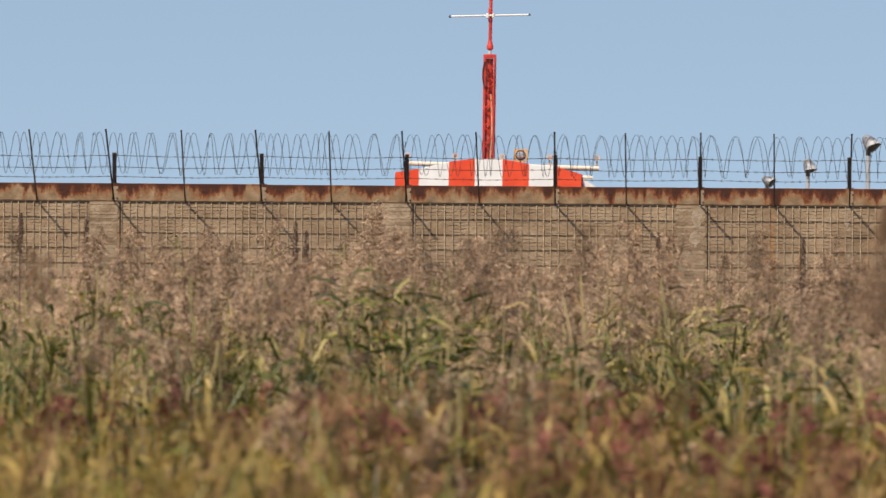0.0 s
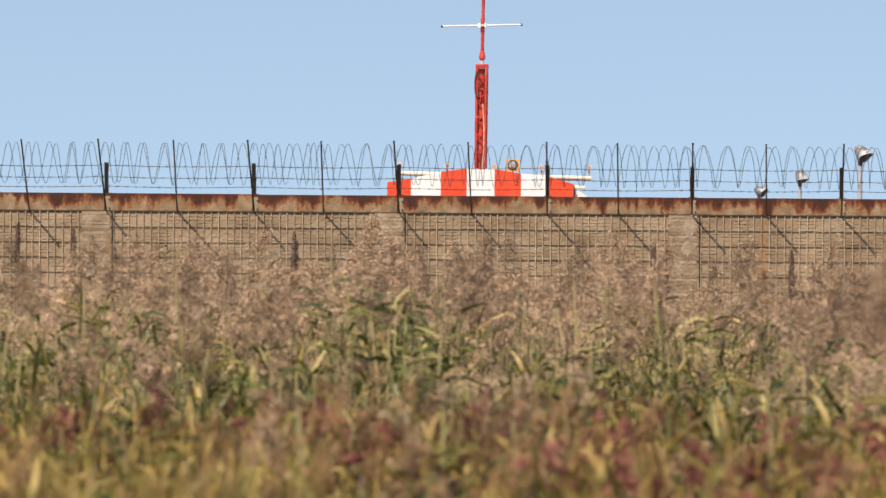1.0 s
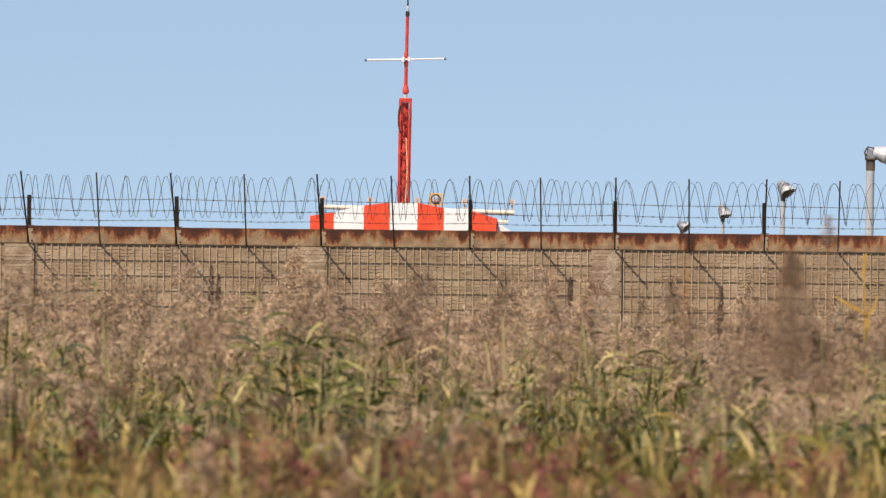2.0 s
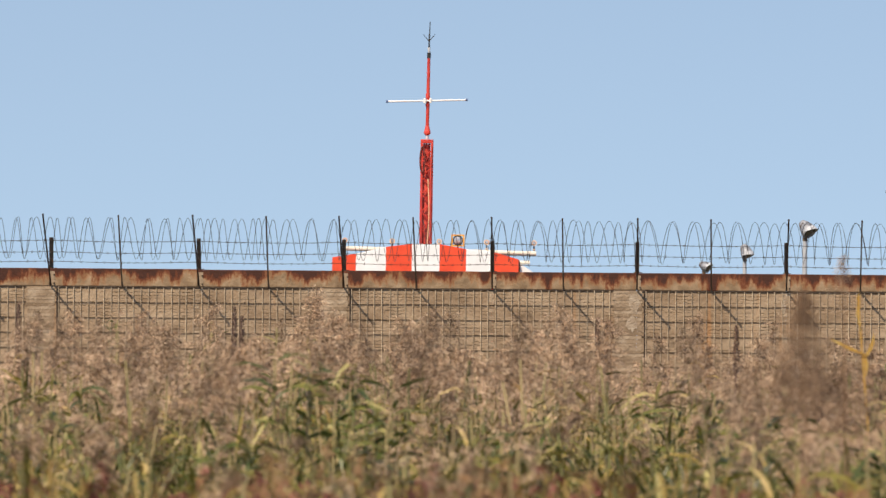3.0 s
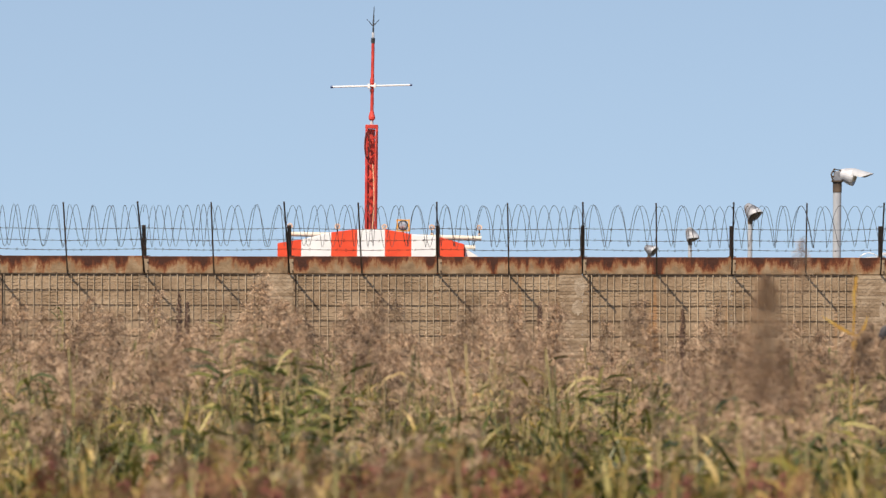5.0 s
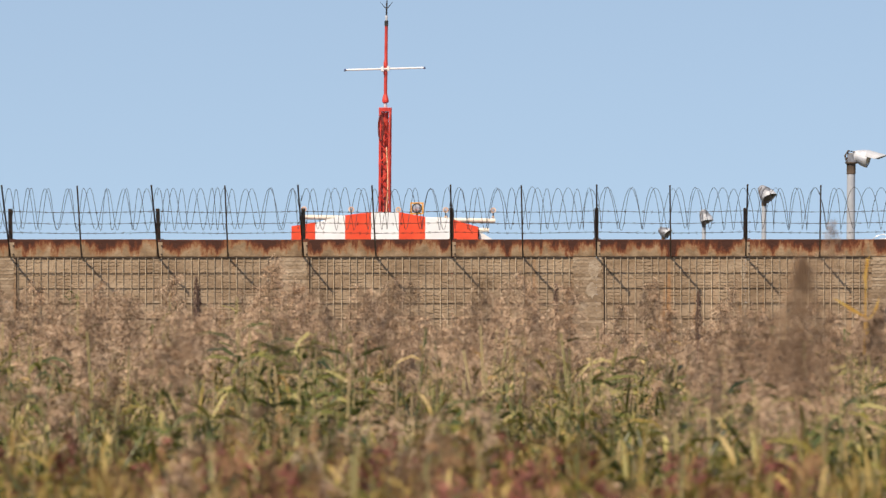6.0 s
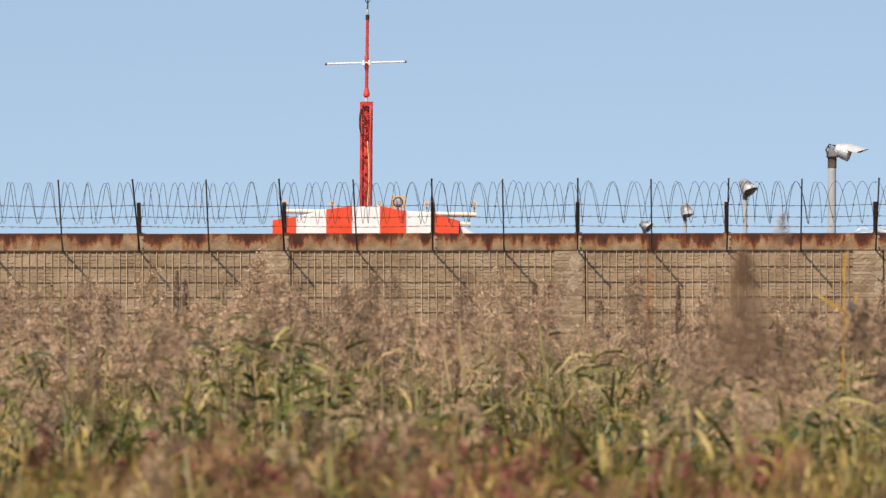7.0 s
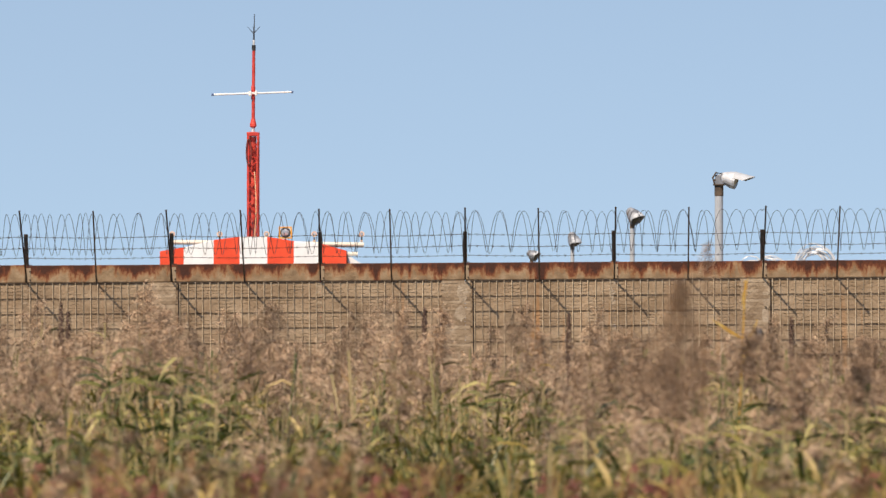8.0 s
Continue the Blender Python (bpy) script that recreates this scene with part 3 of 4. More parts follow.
def light_bar():
    d = 152.7
    s = d / K
    z = EYE[2] + 169 * s
    t = thing("approach_light_bar", Matrix.Translation((0, d, 0)), "cream pipe crossbar carrying small orange approach lamps", "approach lights")
    part("crossbar", rod(bmesh.new(), (-484 * s, 0, z + 0.03), (-140 * s, 0, z - 0.03), 0.052, seg=12), CREAM, t)
    for x in (-440, -330, -200):
        part("support", rod(bmesh.new(), (x * s, 0.05, 0), (x * s, 0.05, z), 0.045, seg=10), CREAM, t)
    for x in (-479, -395, -312, -228, -144):
        lamp = part("lamp_stem", rod(bmesh.new(), (x * s, 0, z + 0.03), (x * s, 0, z + 0.16), 0.016, seg=8), BLACK, t, "short dark lamp stem")
        bm = lathe(bmesh.new(), [(0.02, -0.06), (0.045, -0.05), (0.058, 0.02), (0.064, 0.05), (0.056, 0.055), (0.044, 0.046)], Matrix.Translation((x * s, -0.02, z + 0.20)) @ Matrix.Rotation(radians(80), 4, "X"), 14)
        part("lamp_housing", bm, PEACH, lamp, "small dusty orange lamp")
        part("lens", lathe(bmesh.new(), [(0.043, 0.047), (0.03, 0.056), (0.006, 0.06)], Matrix.Translation((x * s, -0.02, z + 0.20)) @ Matrix.Rotation(radians(80), 4, "X"), 12), LENS, lamp, "pale glass lens")
        part("lamp_base", box(bmesh.new(), x * s - 0.03, x * s + 0.03, -0.03, 0.03, z + 0.045, z + 0.075, 0.006), PEACH, lamp)
    # strobe in its square amber frame
    x = -279 * s
    zz = EYE[2] + 188 * s
    b = part("strobe_stem", rod(bmesh.new(), (x, 0, z), (x, 0, zz - 0.10), 0.022, seg=8), BLACK, t)
    bm = bmesh.new()
    for x0, x1, z0, z1 in ((-0.15, 0.15, 0.10, 0.135), (-0.15, 0.15, -0.135, -0.10), (-0.15, -0.115, -0.10, 0.10), (0.115, 0.15, -0.10, 0.10)):
        box(bm, x + x0, x + x1, -0.05, 0.05, zz + z0, zz + z1)
    part("strobe_frame", bm, AMBER, b, "square amber strobe frame")
    turn = Matrix.Translation((x, 0, zz)) @ Matrix.Rotation(radians(90), 4, "X")
    part("strobe_rim", lathe(bmesh.new(), [(0.05, -0.12), (0.10, -0.06), (0.118, 0.03), (0.118, 0.055), (0.098, 0.056), (0.095, 0.03)], turn, 20), BLACK, b, "dark round strobe housing")
    part("strobe_lens", lathe(bmesh.new(), [(0.094, 0.028), (0.09, 0.045), (0.05, 0.062), (0.012, 0.068)], turn, 20), LENS, b, "clear domed strobe lens")


def mast():
    d = 153.6
    s = d / K
    x0 = -336 * s
    zt = EYE[2] + 366 * s
    t = thing("lattice_mast", Matrix.Translation((x0, d, 0)), "red lattice mast with white crossbar and lightning rod", "mast")
    h = 0.115
    feet = ((-h, -h), (h, -h), (h, h), (-h, h))
    for x, y in feet:
        part("corner_leg", box(bmesh.new(), x - 0.027, x + 0.027, y - 0.027, y + 0.027, 0, zt, 0.005), MASTRED, t)
    for face in range(4):
        p, q = feet[face], feet[(face + 1) % 4]
        k, z = 0, 0.15
        while z < zt - 0.3:
            a, b = (p, q) if k % 2 else (q, p)
            part("brace", rod(bmesh.new(), (a[0], a[1], z), (b[0], b[1], z + 0.20), 0.017, seg=5), MASTRED, t)
            z += 0.20
            k += 1
    part("top_plate", box(bmesh.new(), -0.145, 0.145, -0.145, 0.145, zt - 0.09, zt, 0.01), MASTRED, t)
    part("inner_pipe", rod(bmesh.new(), (0.0, 0.03, 0), (-0.01, 0.03, zt - 0.1), 0.085, seg=12), MASTDARK, t, "dark red inner tube")
    part("feed_cable", mesh_of("feed_cable", *tube([Vector((0.105 + 0.012 * math.sin(z * 2.1), -0.165, z)) for z in np.linspace(0.1, zt - 0.15, 26)], 0.024, 6), MASTDARK), MASTDARK, t, "dark maroon feed cable")
    part("cable_coil", mesh_of("cable_coil", *tube([Vector((-0.095 + 0.055 * math.cos(g), -0.165, zt - 0.46 + 0.29 * math.sin(g))) for g in np.linspace(0, 6.28, 28)], 0.018, 6), CABLE), CABLE, t, "looped dark cable on the mast")
    part("cable", mesh_of("cable", *tube([Vector((0.05 + 0.02 * math.sin(z * 3), -0.15, z)) for z in np.linspace(0.3, zt - 0.9, 24)], 0.014, 5), PEACH), PEACH, t, "pale cable running down the mast")
    # frangible tube on its joint
    zc = EYE[2] + 434.5 * s
    ztip = EYE[2] + 520 * s
    part("joint", rod(bmesh.new(), (0.0, 0, zt), (0.0, 0, zt + 0.11), 0.04, seg=10), ALU, t, "bare metal joint")
    part("collar", lathe(bmesh.new(), [(0.045, 0), (0.075, 0.03), (0.075, 0.08), (0.045, 0.20)], Matrix.Translation((0, 0, zt + 0.10)), 14), MASTRED, t)
    part("mast_tube", rod(bmesh.new(), (0, 0, zt + 0.26), (0.012, 0, ztip - 0.12), 0.040, 0.036, 12), MASTRED, t)
    part("band", lathe(bmesh.new(), [(0.042, 0), (0.049, 0.02), (0.049, 0.10), (0.041, 0.12)], Matrix.Translation((0, 0, zc + 0.05)), 12), MASTRED, t)
    part("band", lathe(bmesh.new(), [(0.042, 0), (0.049, 0.02), (0.049, 0.06), (0.041, 0.08)], Matrix.Translation((0, 0, zc - 0.14)), 12), MASTRED, t)
    bar = part("crossbar", rod(bmesh.new(), (-0.90, -0.07, zc - 0.03), (0.87, -0.07, zc + 0.03), 0.021, 0.019, 10), WHITEBAR, t, "thin white horizontal bar")
    part("end_cap", rod(bmesh.new(), (-0.945, -0.07, zc - 0.032), (-0.895, -0.07, zc - 0.03), 0.030, seg=10), BLUECAP, bar, "dark blue end cap")
    part("end_cap", rod(bmesh.new(), (0.865, -0.07, zc + 0.03), (0.91, -0.07, zc + 0.031), 0.027, seg=10), BLUECAP, bar, "dark blue end cap")
    part("clamp", box(bmesh.new(), -0.10, -0.04, -0.12, 0.03, zc - 0.06, zc + 0.05, 0.01), WHITEBAR, bar)
    part("clamp", box(bmesh.new(), 0.04, 0.09, -0.12, 0.03, zc - 0.05, zc + 0.06, 0.01), WHITEBAR, bar)
    part("neck", rod(bmesh.new(), (0.012, 0, ztip - 0.12), (0.012, 0, ztip), 0.046, seg=10), BLACK, t, "black neck below the rod")
    part("ferrule", rod(bmesh.new(), (0.012, 0, ztip), (0.012, 0, ztip + 0.12), 0.03, seg=10), ALU, t, "pale metal ferrule")
    spike = part("lightning_rod", rod(bmesh.new(), (0.012, 0, ztip + 0.10), (0.03, 0, EYE[2] + 575 * s), 0.020, 0.008, 6), BLACK, t, "dark forked lightning rod")
    for dx, dy in ((-0.13, 0), (0.15, 0), (0.0, 0.12)):
        part("prong", rod(bmesh.new(), (0.012, 0, ztip + 0.26), (dx, dy, ztip + 0.42), 0.012, 0.006, 5), BLACK, spike)


def runway_lamp(px, py, d, tilt, nod, tall, label):
    """An approach lamp on a round pole: a bracket, a bell housing turned aside, and its hood."""
    s = d / K
    x, z = px * s, EYE[2] + py * s
    t = thing("approach_lamp", Matrix.Translation((x, d, 0)), label, "approach lamp", "lamps on poles")
    r = 0.068 if tall else 0.05
    part("pole", rod(bmesh.new(), (0, 0, 0), (0, 0, z - 0.10), r, r * 0.96, 16), POLEGREY, t)
    # flanged cap; its dark colour stands in for the lamp head's shadow
    part("pole_cap", lathe(bmesh.new(), [(r * 1.02, 0), (r * 1.05, 0.01), (r * 1.05, 0.16), (r * 1.4, 0.17), (r * 1.4, 0.19)], Matrix.Translation((0, 0, z - 0.27)), 16), ROD, t, "dark grey flanged cap")
    u = 0.94 if tall else 1.08
    hm = Matrix.Translation((0.165 * u if tall else 0.02, 0, z)) @ Matrix.Rotation(radians(tilt), 4, "Z") @ Matrix.Rotation(radians(90 + nod), 4, "X") @ Matrix.Scale(u, 4)
    # shade on the small, turned-away heads is put into their dark aluminium colour
    head = part("lamp_housing", lathe(bmesh.new(), [(0.03, -0.15), (0.07, -0.145), (0.10, -0.08), (0.135, 0.02), (0.148, 0.10), (0.148, 0.135), (0.135, 0.137), (0.125, 0.12)], hm, 20), ALU if tall else DULL_SHADED_ALU, t, "bell-shaped aluminium lamp head")
    # small lamps: lens coloured dark for the shade inside the bell
    part("lamp_lens", lathe(bmesh.new(), [(0.124, 0.118), (0.09, 0.125), (0.02, 0.129)], hm, 20), LENS if tall else SHADELENS, head, "glass lamp lens")
    bm = bmesh.new()
    rows = []
    out = 0.34 if tall else 0.10
    for k in range(2):
        ring = []
        for i in range(11):
            g = radians(14 + 15.2 * i) if tall else radians(-10 + 20 * i)
            rr = 0.152
            ring.append((bm.verts.new(hm @ Vector((rr * math.cos(g), rr * math.sin(g), 0.09 + out * k * (0.35 + 0.65 * math.sin(max(g, 0)))))), bm.verts.new(hm @ Vector(((rr - 0.006) * math.cos(g), (rr - 0.006) * math.sin(g), 0.09 + out * k * (0.35 + 0.65 * math.sin(max(g, 0))))))))
        rows.append(ring)
    for i in range(10):
        for w in (0, 1):
            bm.faces.new((rows[0][i][w], rows[0][i + 1][w], rows[1][i + 1][w], rows[1][i][w]))
        bm.faces.new((rows[1][i][0], rows[1][i + 1][0], rows[1][i + 1][1], rows[1][i][1]))
    part("hood", bm, POLEGREY, head, "projecting sheet metal hood")
    y = part("yoke", box(bmesh.new(), -0.06, 0.075, -0.05, 0.05, z - 0.10, z + 0.07, 0.012), DULL_SHADED_ALU, t, "dull grey mounting yoke")
    part("bolt", rod(bmesh.new(), (-0.075, -0.03, z - 0.02), (0.075, -0.03, z - 0.02), 0.018, seg=6), DARKWIRE, y)
    part("conduit", mesh_of("conduit", *tube([Vector((-0.06, -0.03, z - 0.12)), Vector((-0.10, -0.05, z + 0.02)), Vector((-0.05, -0.06, z + 0.10)), Vector((0.05, -0.04, z + 0.08))], 0.016, 6), ROD), ROD, y, "dark cable conduit")


def spare_coil():
    """A heap of bright wire coils on the ground behind the wall, its crest showing over the top."""
    rng = random.Random(5)
    d = 100.5
    s = d / K
    x0 = 655 * s
    t = thing("wire_coil_heap", Matrix.Translation((x0, d, 0)), "bright tangled coil of new razor wire heaped on a stack", "wire coil")
    zc = EYE[2] + 137 * s
    stack = part("pallet_stack", box(bmesh.new(), -1.0, 0.7, -0.4, 0.4, 0.0, zc - 0.30, 0.02), POLEGREY, t, "low grey stack below the coils")
    for k in range(34):
        r = rng.uniform(0.19, 0.29) if k < 18 else rng.uniform(0.10, 0.2)
        off = rng.uniform(-0.06, 0.12) if k < 18 else rng.uniform(-0.95, -0.3)
        tip = rng.uniform(-0.5, 0.5)
        cz = zc - 0.05 + rng.uniform(-0.08, 0.04) if k < 18 else zc - 0.06 - rng.uniform(0, 0.08)
        pts = [Vector((off + r * math.cos(g), 0.3 * tip * math.cos(g) + rng.uniform(-0.01, 0.01), cz + r * math.sin(g) * rng.uniform(0.97, 1.03))) for g in np.linspace(0, 6.3, 30)]
        part("wire_loop", mesh_of("wire_loop", *tube(pts, 0.0068, 4), WHITEWIRE), WHITEWIRE, t)


shelter()
light_bar()
mast()
runway_lamp(488.5, 283, 107.0, 74, 15, True, "tall grey pole with a hooded aluminium approach lamp")
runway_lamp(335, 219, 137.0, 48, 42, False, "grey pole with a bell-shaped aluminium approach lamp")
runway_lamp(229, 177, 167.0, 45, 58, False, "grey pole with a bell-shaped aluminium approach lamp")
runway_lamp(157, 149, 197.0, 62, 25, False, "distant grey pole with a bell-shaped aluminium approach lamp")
spare_coil()


# ---- plants ----
def ribbon(vs, fs, pts, widths, side):
    o = len(vs)
    for p, w in zip(pts, widths):
        vs.append(p - side * w / 2)
        vs.append(p + side * w / 2)
    for i in range(len(pts) - 1):
        fs.append((o + 2 * i, o + 2 * i + 1, o + 2 * i + 3, o + 2 * i + 2))


def heading(rng):
    g = rng.uniform(0, 2 * math.pi)
    return Vector((math.cos(g), math.sin(g), 0))


def stalk(bag, rng, x, y, h, bend, r=0.005):
    """A three-sided bent stem from the ground up. Returns its path as a function of 0 to 1."""
    vs, fs = bag
    d = heading(rng)
    wind = Vector((1, 0.2, 0))

    def path(u):
        return Vector((x, y, 0)) + Vector((0, 0, h * u)) + (d * bend * 0.4 + wind * bend * 0.6) * u * u

    a, b = tube([path(0), path(0.5), path(1)], r, 3)
    o = len(vs)
    vs += a
    fs += [tuple(o + i for i in f) for f in b]
    return path


def leaf(bag, rng, p, size, width, droop, level=False):
    """A blade that leaves its stem aslant and arches over."""
    d = heading(rng)
    side = (d.cross(Vector((0, 0, 1))) + Vector((0, 0, rng.uniform(-1.1, 1.1)))).normalized()
    rise, out = (rng.uniform(0.25, 0.7), rng.uniform(0.6, 1.0)) if level else (rng.uniform(0.5, 1.0), rng.uniform(0.25, 0.8))
    pts = [p + d * size * u * out + Vector((0, 0, size * (rise * u - droop * 0.5 * u * u))) for u in (0, 0.3, 0.65, 1.0)]
    ribbon(*bag, pts, [width * 0.6, width, width * 0.7, width * 0.08], side)


def plume(bag, rng, path, size, count, spread=0.5, droop=0.8):
    """A lacy head: drooping branches off the last stretch of the stem, each set with many small spikelets."""
    vs, fs = bag
    top = path(1.0)
    wind = Vector((rng.uniform(0.2, 0.9), rng.uniform(-0.4, 0.4), 0))
    branches = max(8, count // 24)
    ribbon(vs, fs, [top + Vector((0, 0, size * (0.85 * u - 0.2))) + wind * size * 0.25 * u * u for u in (0, 0.33, 0.67, 1)], [0.004, 0.0035, 0.003, 0.002], Vector((1, 0, 0)))
    for b in range(branches):
        u = (b + rng.random()) / branches
        root = top + Vector((0, 0, size * (0.85 * u - 0.2))) + wind * size * 0.25 * u * u
        d = (heading(rng) + wind * 0.7).normalized()
        reach = size * spread * rng.uniform(0.45, 0.9) * (1.15 - 0.75 * u)
        rise = size * rng.uniform(0.15, 0.42)
        ribbon(vs, fs, [root + d * reach * w + Vector((0, 0, rise * w - droop * reach * w * w)) for w in (0, 0.5, 1)], [0.003, 0.0025, 0.002], d.cross(Vector((0, 0, 1))))
        for k in range(count // branches):
            w = rng.random() ** 0.7
            fuzz = Vector((rng.gauss(0, 1), rng.gauss(0, 1), rng.gauss(0, 1))) * size * 0.036
            p = root + d * reach * w + Vector((0, 0, rise * w - droop * reach * w * w)) + fuzz
            a = (d * 0.9 + Vector((0, 0, 0.7 - 1.6 * w)) + Vector((rng.gauss(0, 1), rng.gauss(0, 1), rng.gauss(0, 1))) * 0.22).normalized()
            c = a.orthogonal().normalized()
            n = rng.uniform(0.012, 0.038)
            m = rng.uniform(0.0012, 0.0026)
            o = len(vs)
            vs += [p, p + a * n * 0.5 + c * m, p + a * n, p + a * n * 0.5 - c * m]
            fs.append((o, o + 1, o + 2, o + 3))


def reed_bags(rng, stems, radius, low, high, plumes=0.8, tufts=46, leaves=7, leafy=1.0, place=None, heads=None, size=(0.20, 0.36)):
    """Stems, leaves and plumes of a stand; heads: a list that takes each plume by itself."""
    bags = {"stalk": ([], []), "foliage": ([], []), "plume": ([], [])}
    for i in range(stems):
        if place:
            x, y = place(rng)
        else:
            g, q = rng.uniform(0, 6.283), radius * math.sqrt(rng.random())
            x, y = q * math.cos(g), q * math.sin(g)
        h = low + (high - low) * rng.random() ** 1.3
        path = stalk(bags["stalk"], rng, x, y, h, rng.uniform(0.02, 0.16), 0.0045)
        for j in range(leaves):
            u = rng.uniform(0.25, 0.95)
            leaf(bags["foliage"], rng, path(u), (0.09 + 0.23 * rng.random() ** 1.4) * leafy, rng.uniform(0.008, 0.018) * leafy, rng.uniform(0.3, 2.4))
        if rng.random() < plumes and h > low + 0.3 * (high - low):
            bag = bags["plume"]
            if heads is not None:
                bag = ([], [])
                heads.append(bag)
            plume(bag, rng, path, rng.uniform(*size), tufts, rng.uniform(0.30, 0.52))
    return bags


def clump(name, bags, materials, label, category, group, heads=(), head="plume"):
    t = thing(name, Matrix(), label, category, group)
    for key, (vs, fs) in bags.items():
        if fs:
            ob = part(key, mesh_of(key, vs, fs, materials[key]), materials[key], t)
            if key in ("foliage", "stalk"):
                tagged(ob, kind="stuff")
    for vs, fs in heads:
        part(head, mesh_of(head, vs, fs, materials[head]), materials[head], t)
    return t


PLANT = {"stalk": STEM, "foliage": LEAF, "plume": PLUME}
SWAY = []


def scatter(kinds, count, rng, near, far, power=1.0, lo=-0.118, hi=0.078):
    """Copies of the kinds over the wedge of ground between two distances."""
    for i in range(count):
        src = kinds[i % len(kinds)]
        d = near + (far - near) * ((i + rng.random()) / count) ** power
        x = d * rng.uniform(lo, hi)
        m = pose(x, d, 0, 0, 0, rng.uniform(0, 360))
        if i < len(kinds):
            src.matrix_basis = m
            SWAY.append((src, m, rng.random()))
        else:
            SWAY.append((copy_thing(src, m), m, rng.random()))


def reeds():
    rng = random.Random(31)
    tall, green = [], []
    for k in range(11):
        heads = []
        bags = reed_bags(rng, 6, 0.46, 0.80, 1.60, 0.70, 850, 26, 1.05, heads=heads)
        tall.append(clump("reed_clump", bags, PLANT, "reed clump with pinkish brown plumes and green leaves", "reeds", "reed clumps in the field", heads))
    for k in range(7):
        heads = []
        bags = reed_bags(rng, 9, 0.44, 0.70, 1.44, 0.10, 600, 46, 1.05, heads=heads)
        green.append(clump("leafy_reed_clump", bags, {**PLANT, "foliage": GREENLEAF if k % 3 == 1 else LEAF}, "leafy green reed clump with few plumes", "reeds", "reed clumps in the field", heads))
    scatter(tall, 116, rng, 26, 53, 0.85)
    scatter(green, 228, rng, 14, 45, 0.9)
    # leafier patches
    for px, d in ((-560, 36), (-200, 30), (300, 27), (540, 33), (-880, 29), (40, 40), (-1150, 34), (430, 23), (570, 25), (200, 25)):
        for k in range(7):
            y = d + rng.uniform(-2.2, 2.2)
            m = pose(px / K * y + rng.gauss(0, 0.45), y, 0, 0, 0, rng.uniform(0, 360))
            SWAY.append((copy_thing(green[k % 6], m), m, rng.random()))


def reed_beds():
    """The deeper rows of the reed bed, each a wide strip of plants too many to count."""
    rng = random.Random(47)
    d = 50.0
    while d < 94.4:
        step = 4.0
        a, b = d, min(d + step, 94.9)
        lo, hi = -0.12 * b, 0.08 * b
        bags = reed_bags(rng, int((hi - lo) * (b - a) * 4.2), 0, 0.6, 1.36, 0.36, 300, 15, 1.0, place=lambda r: (r.uniform(lo, hi), r.uniform(a, b)))
        t = thing("reed_bed", Matrix(), "dense reed bed with brown plumes before the wall", "reeds", "strips of the reed bed", "stuff")
        for key, (vs, fs) in bags.items():
            tagged(part(key, mesh_of(key, vs, fs, PLANT[key]), PLANT[key], t), kind="stuff")
        SWAY.append((t, Matrix(), None))
        d += step


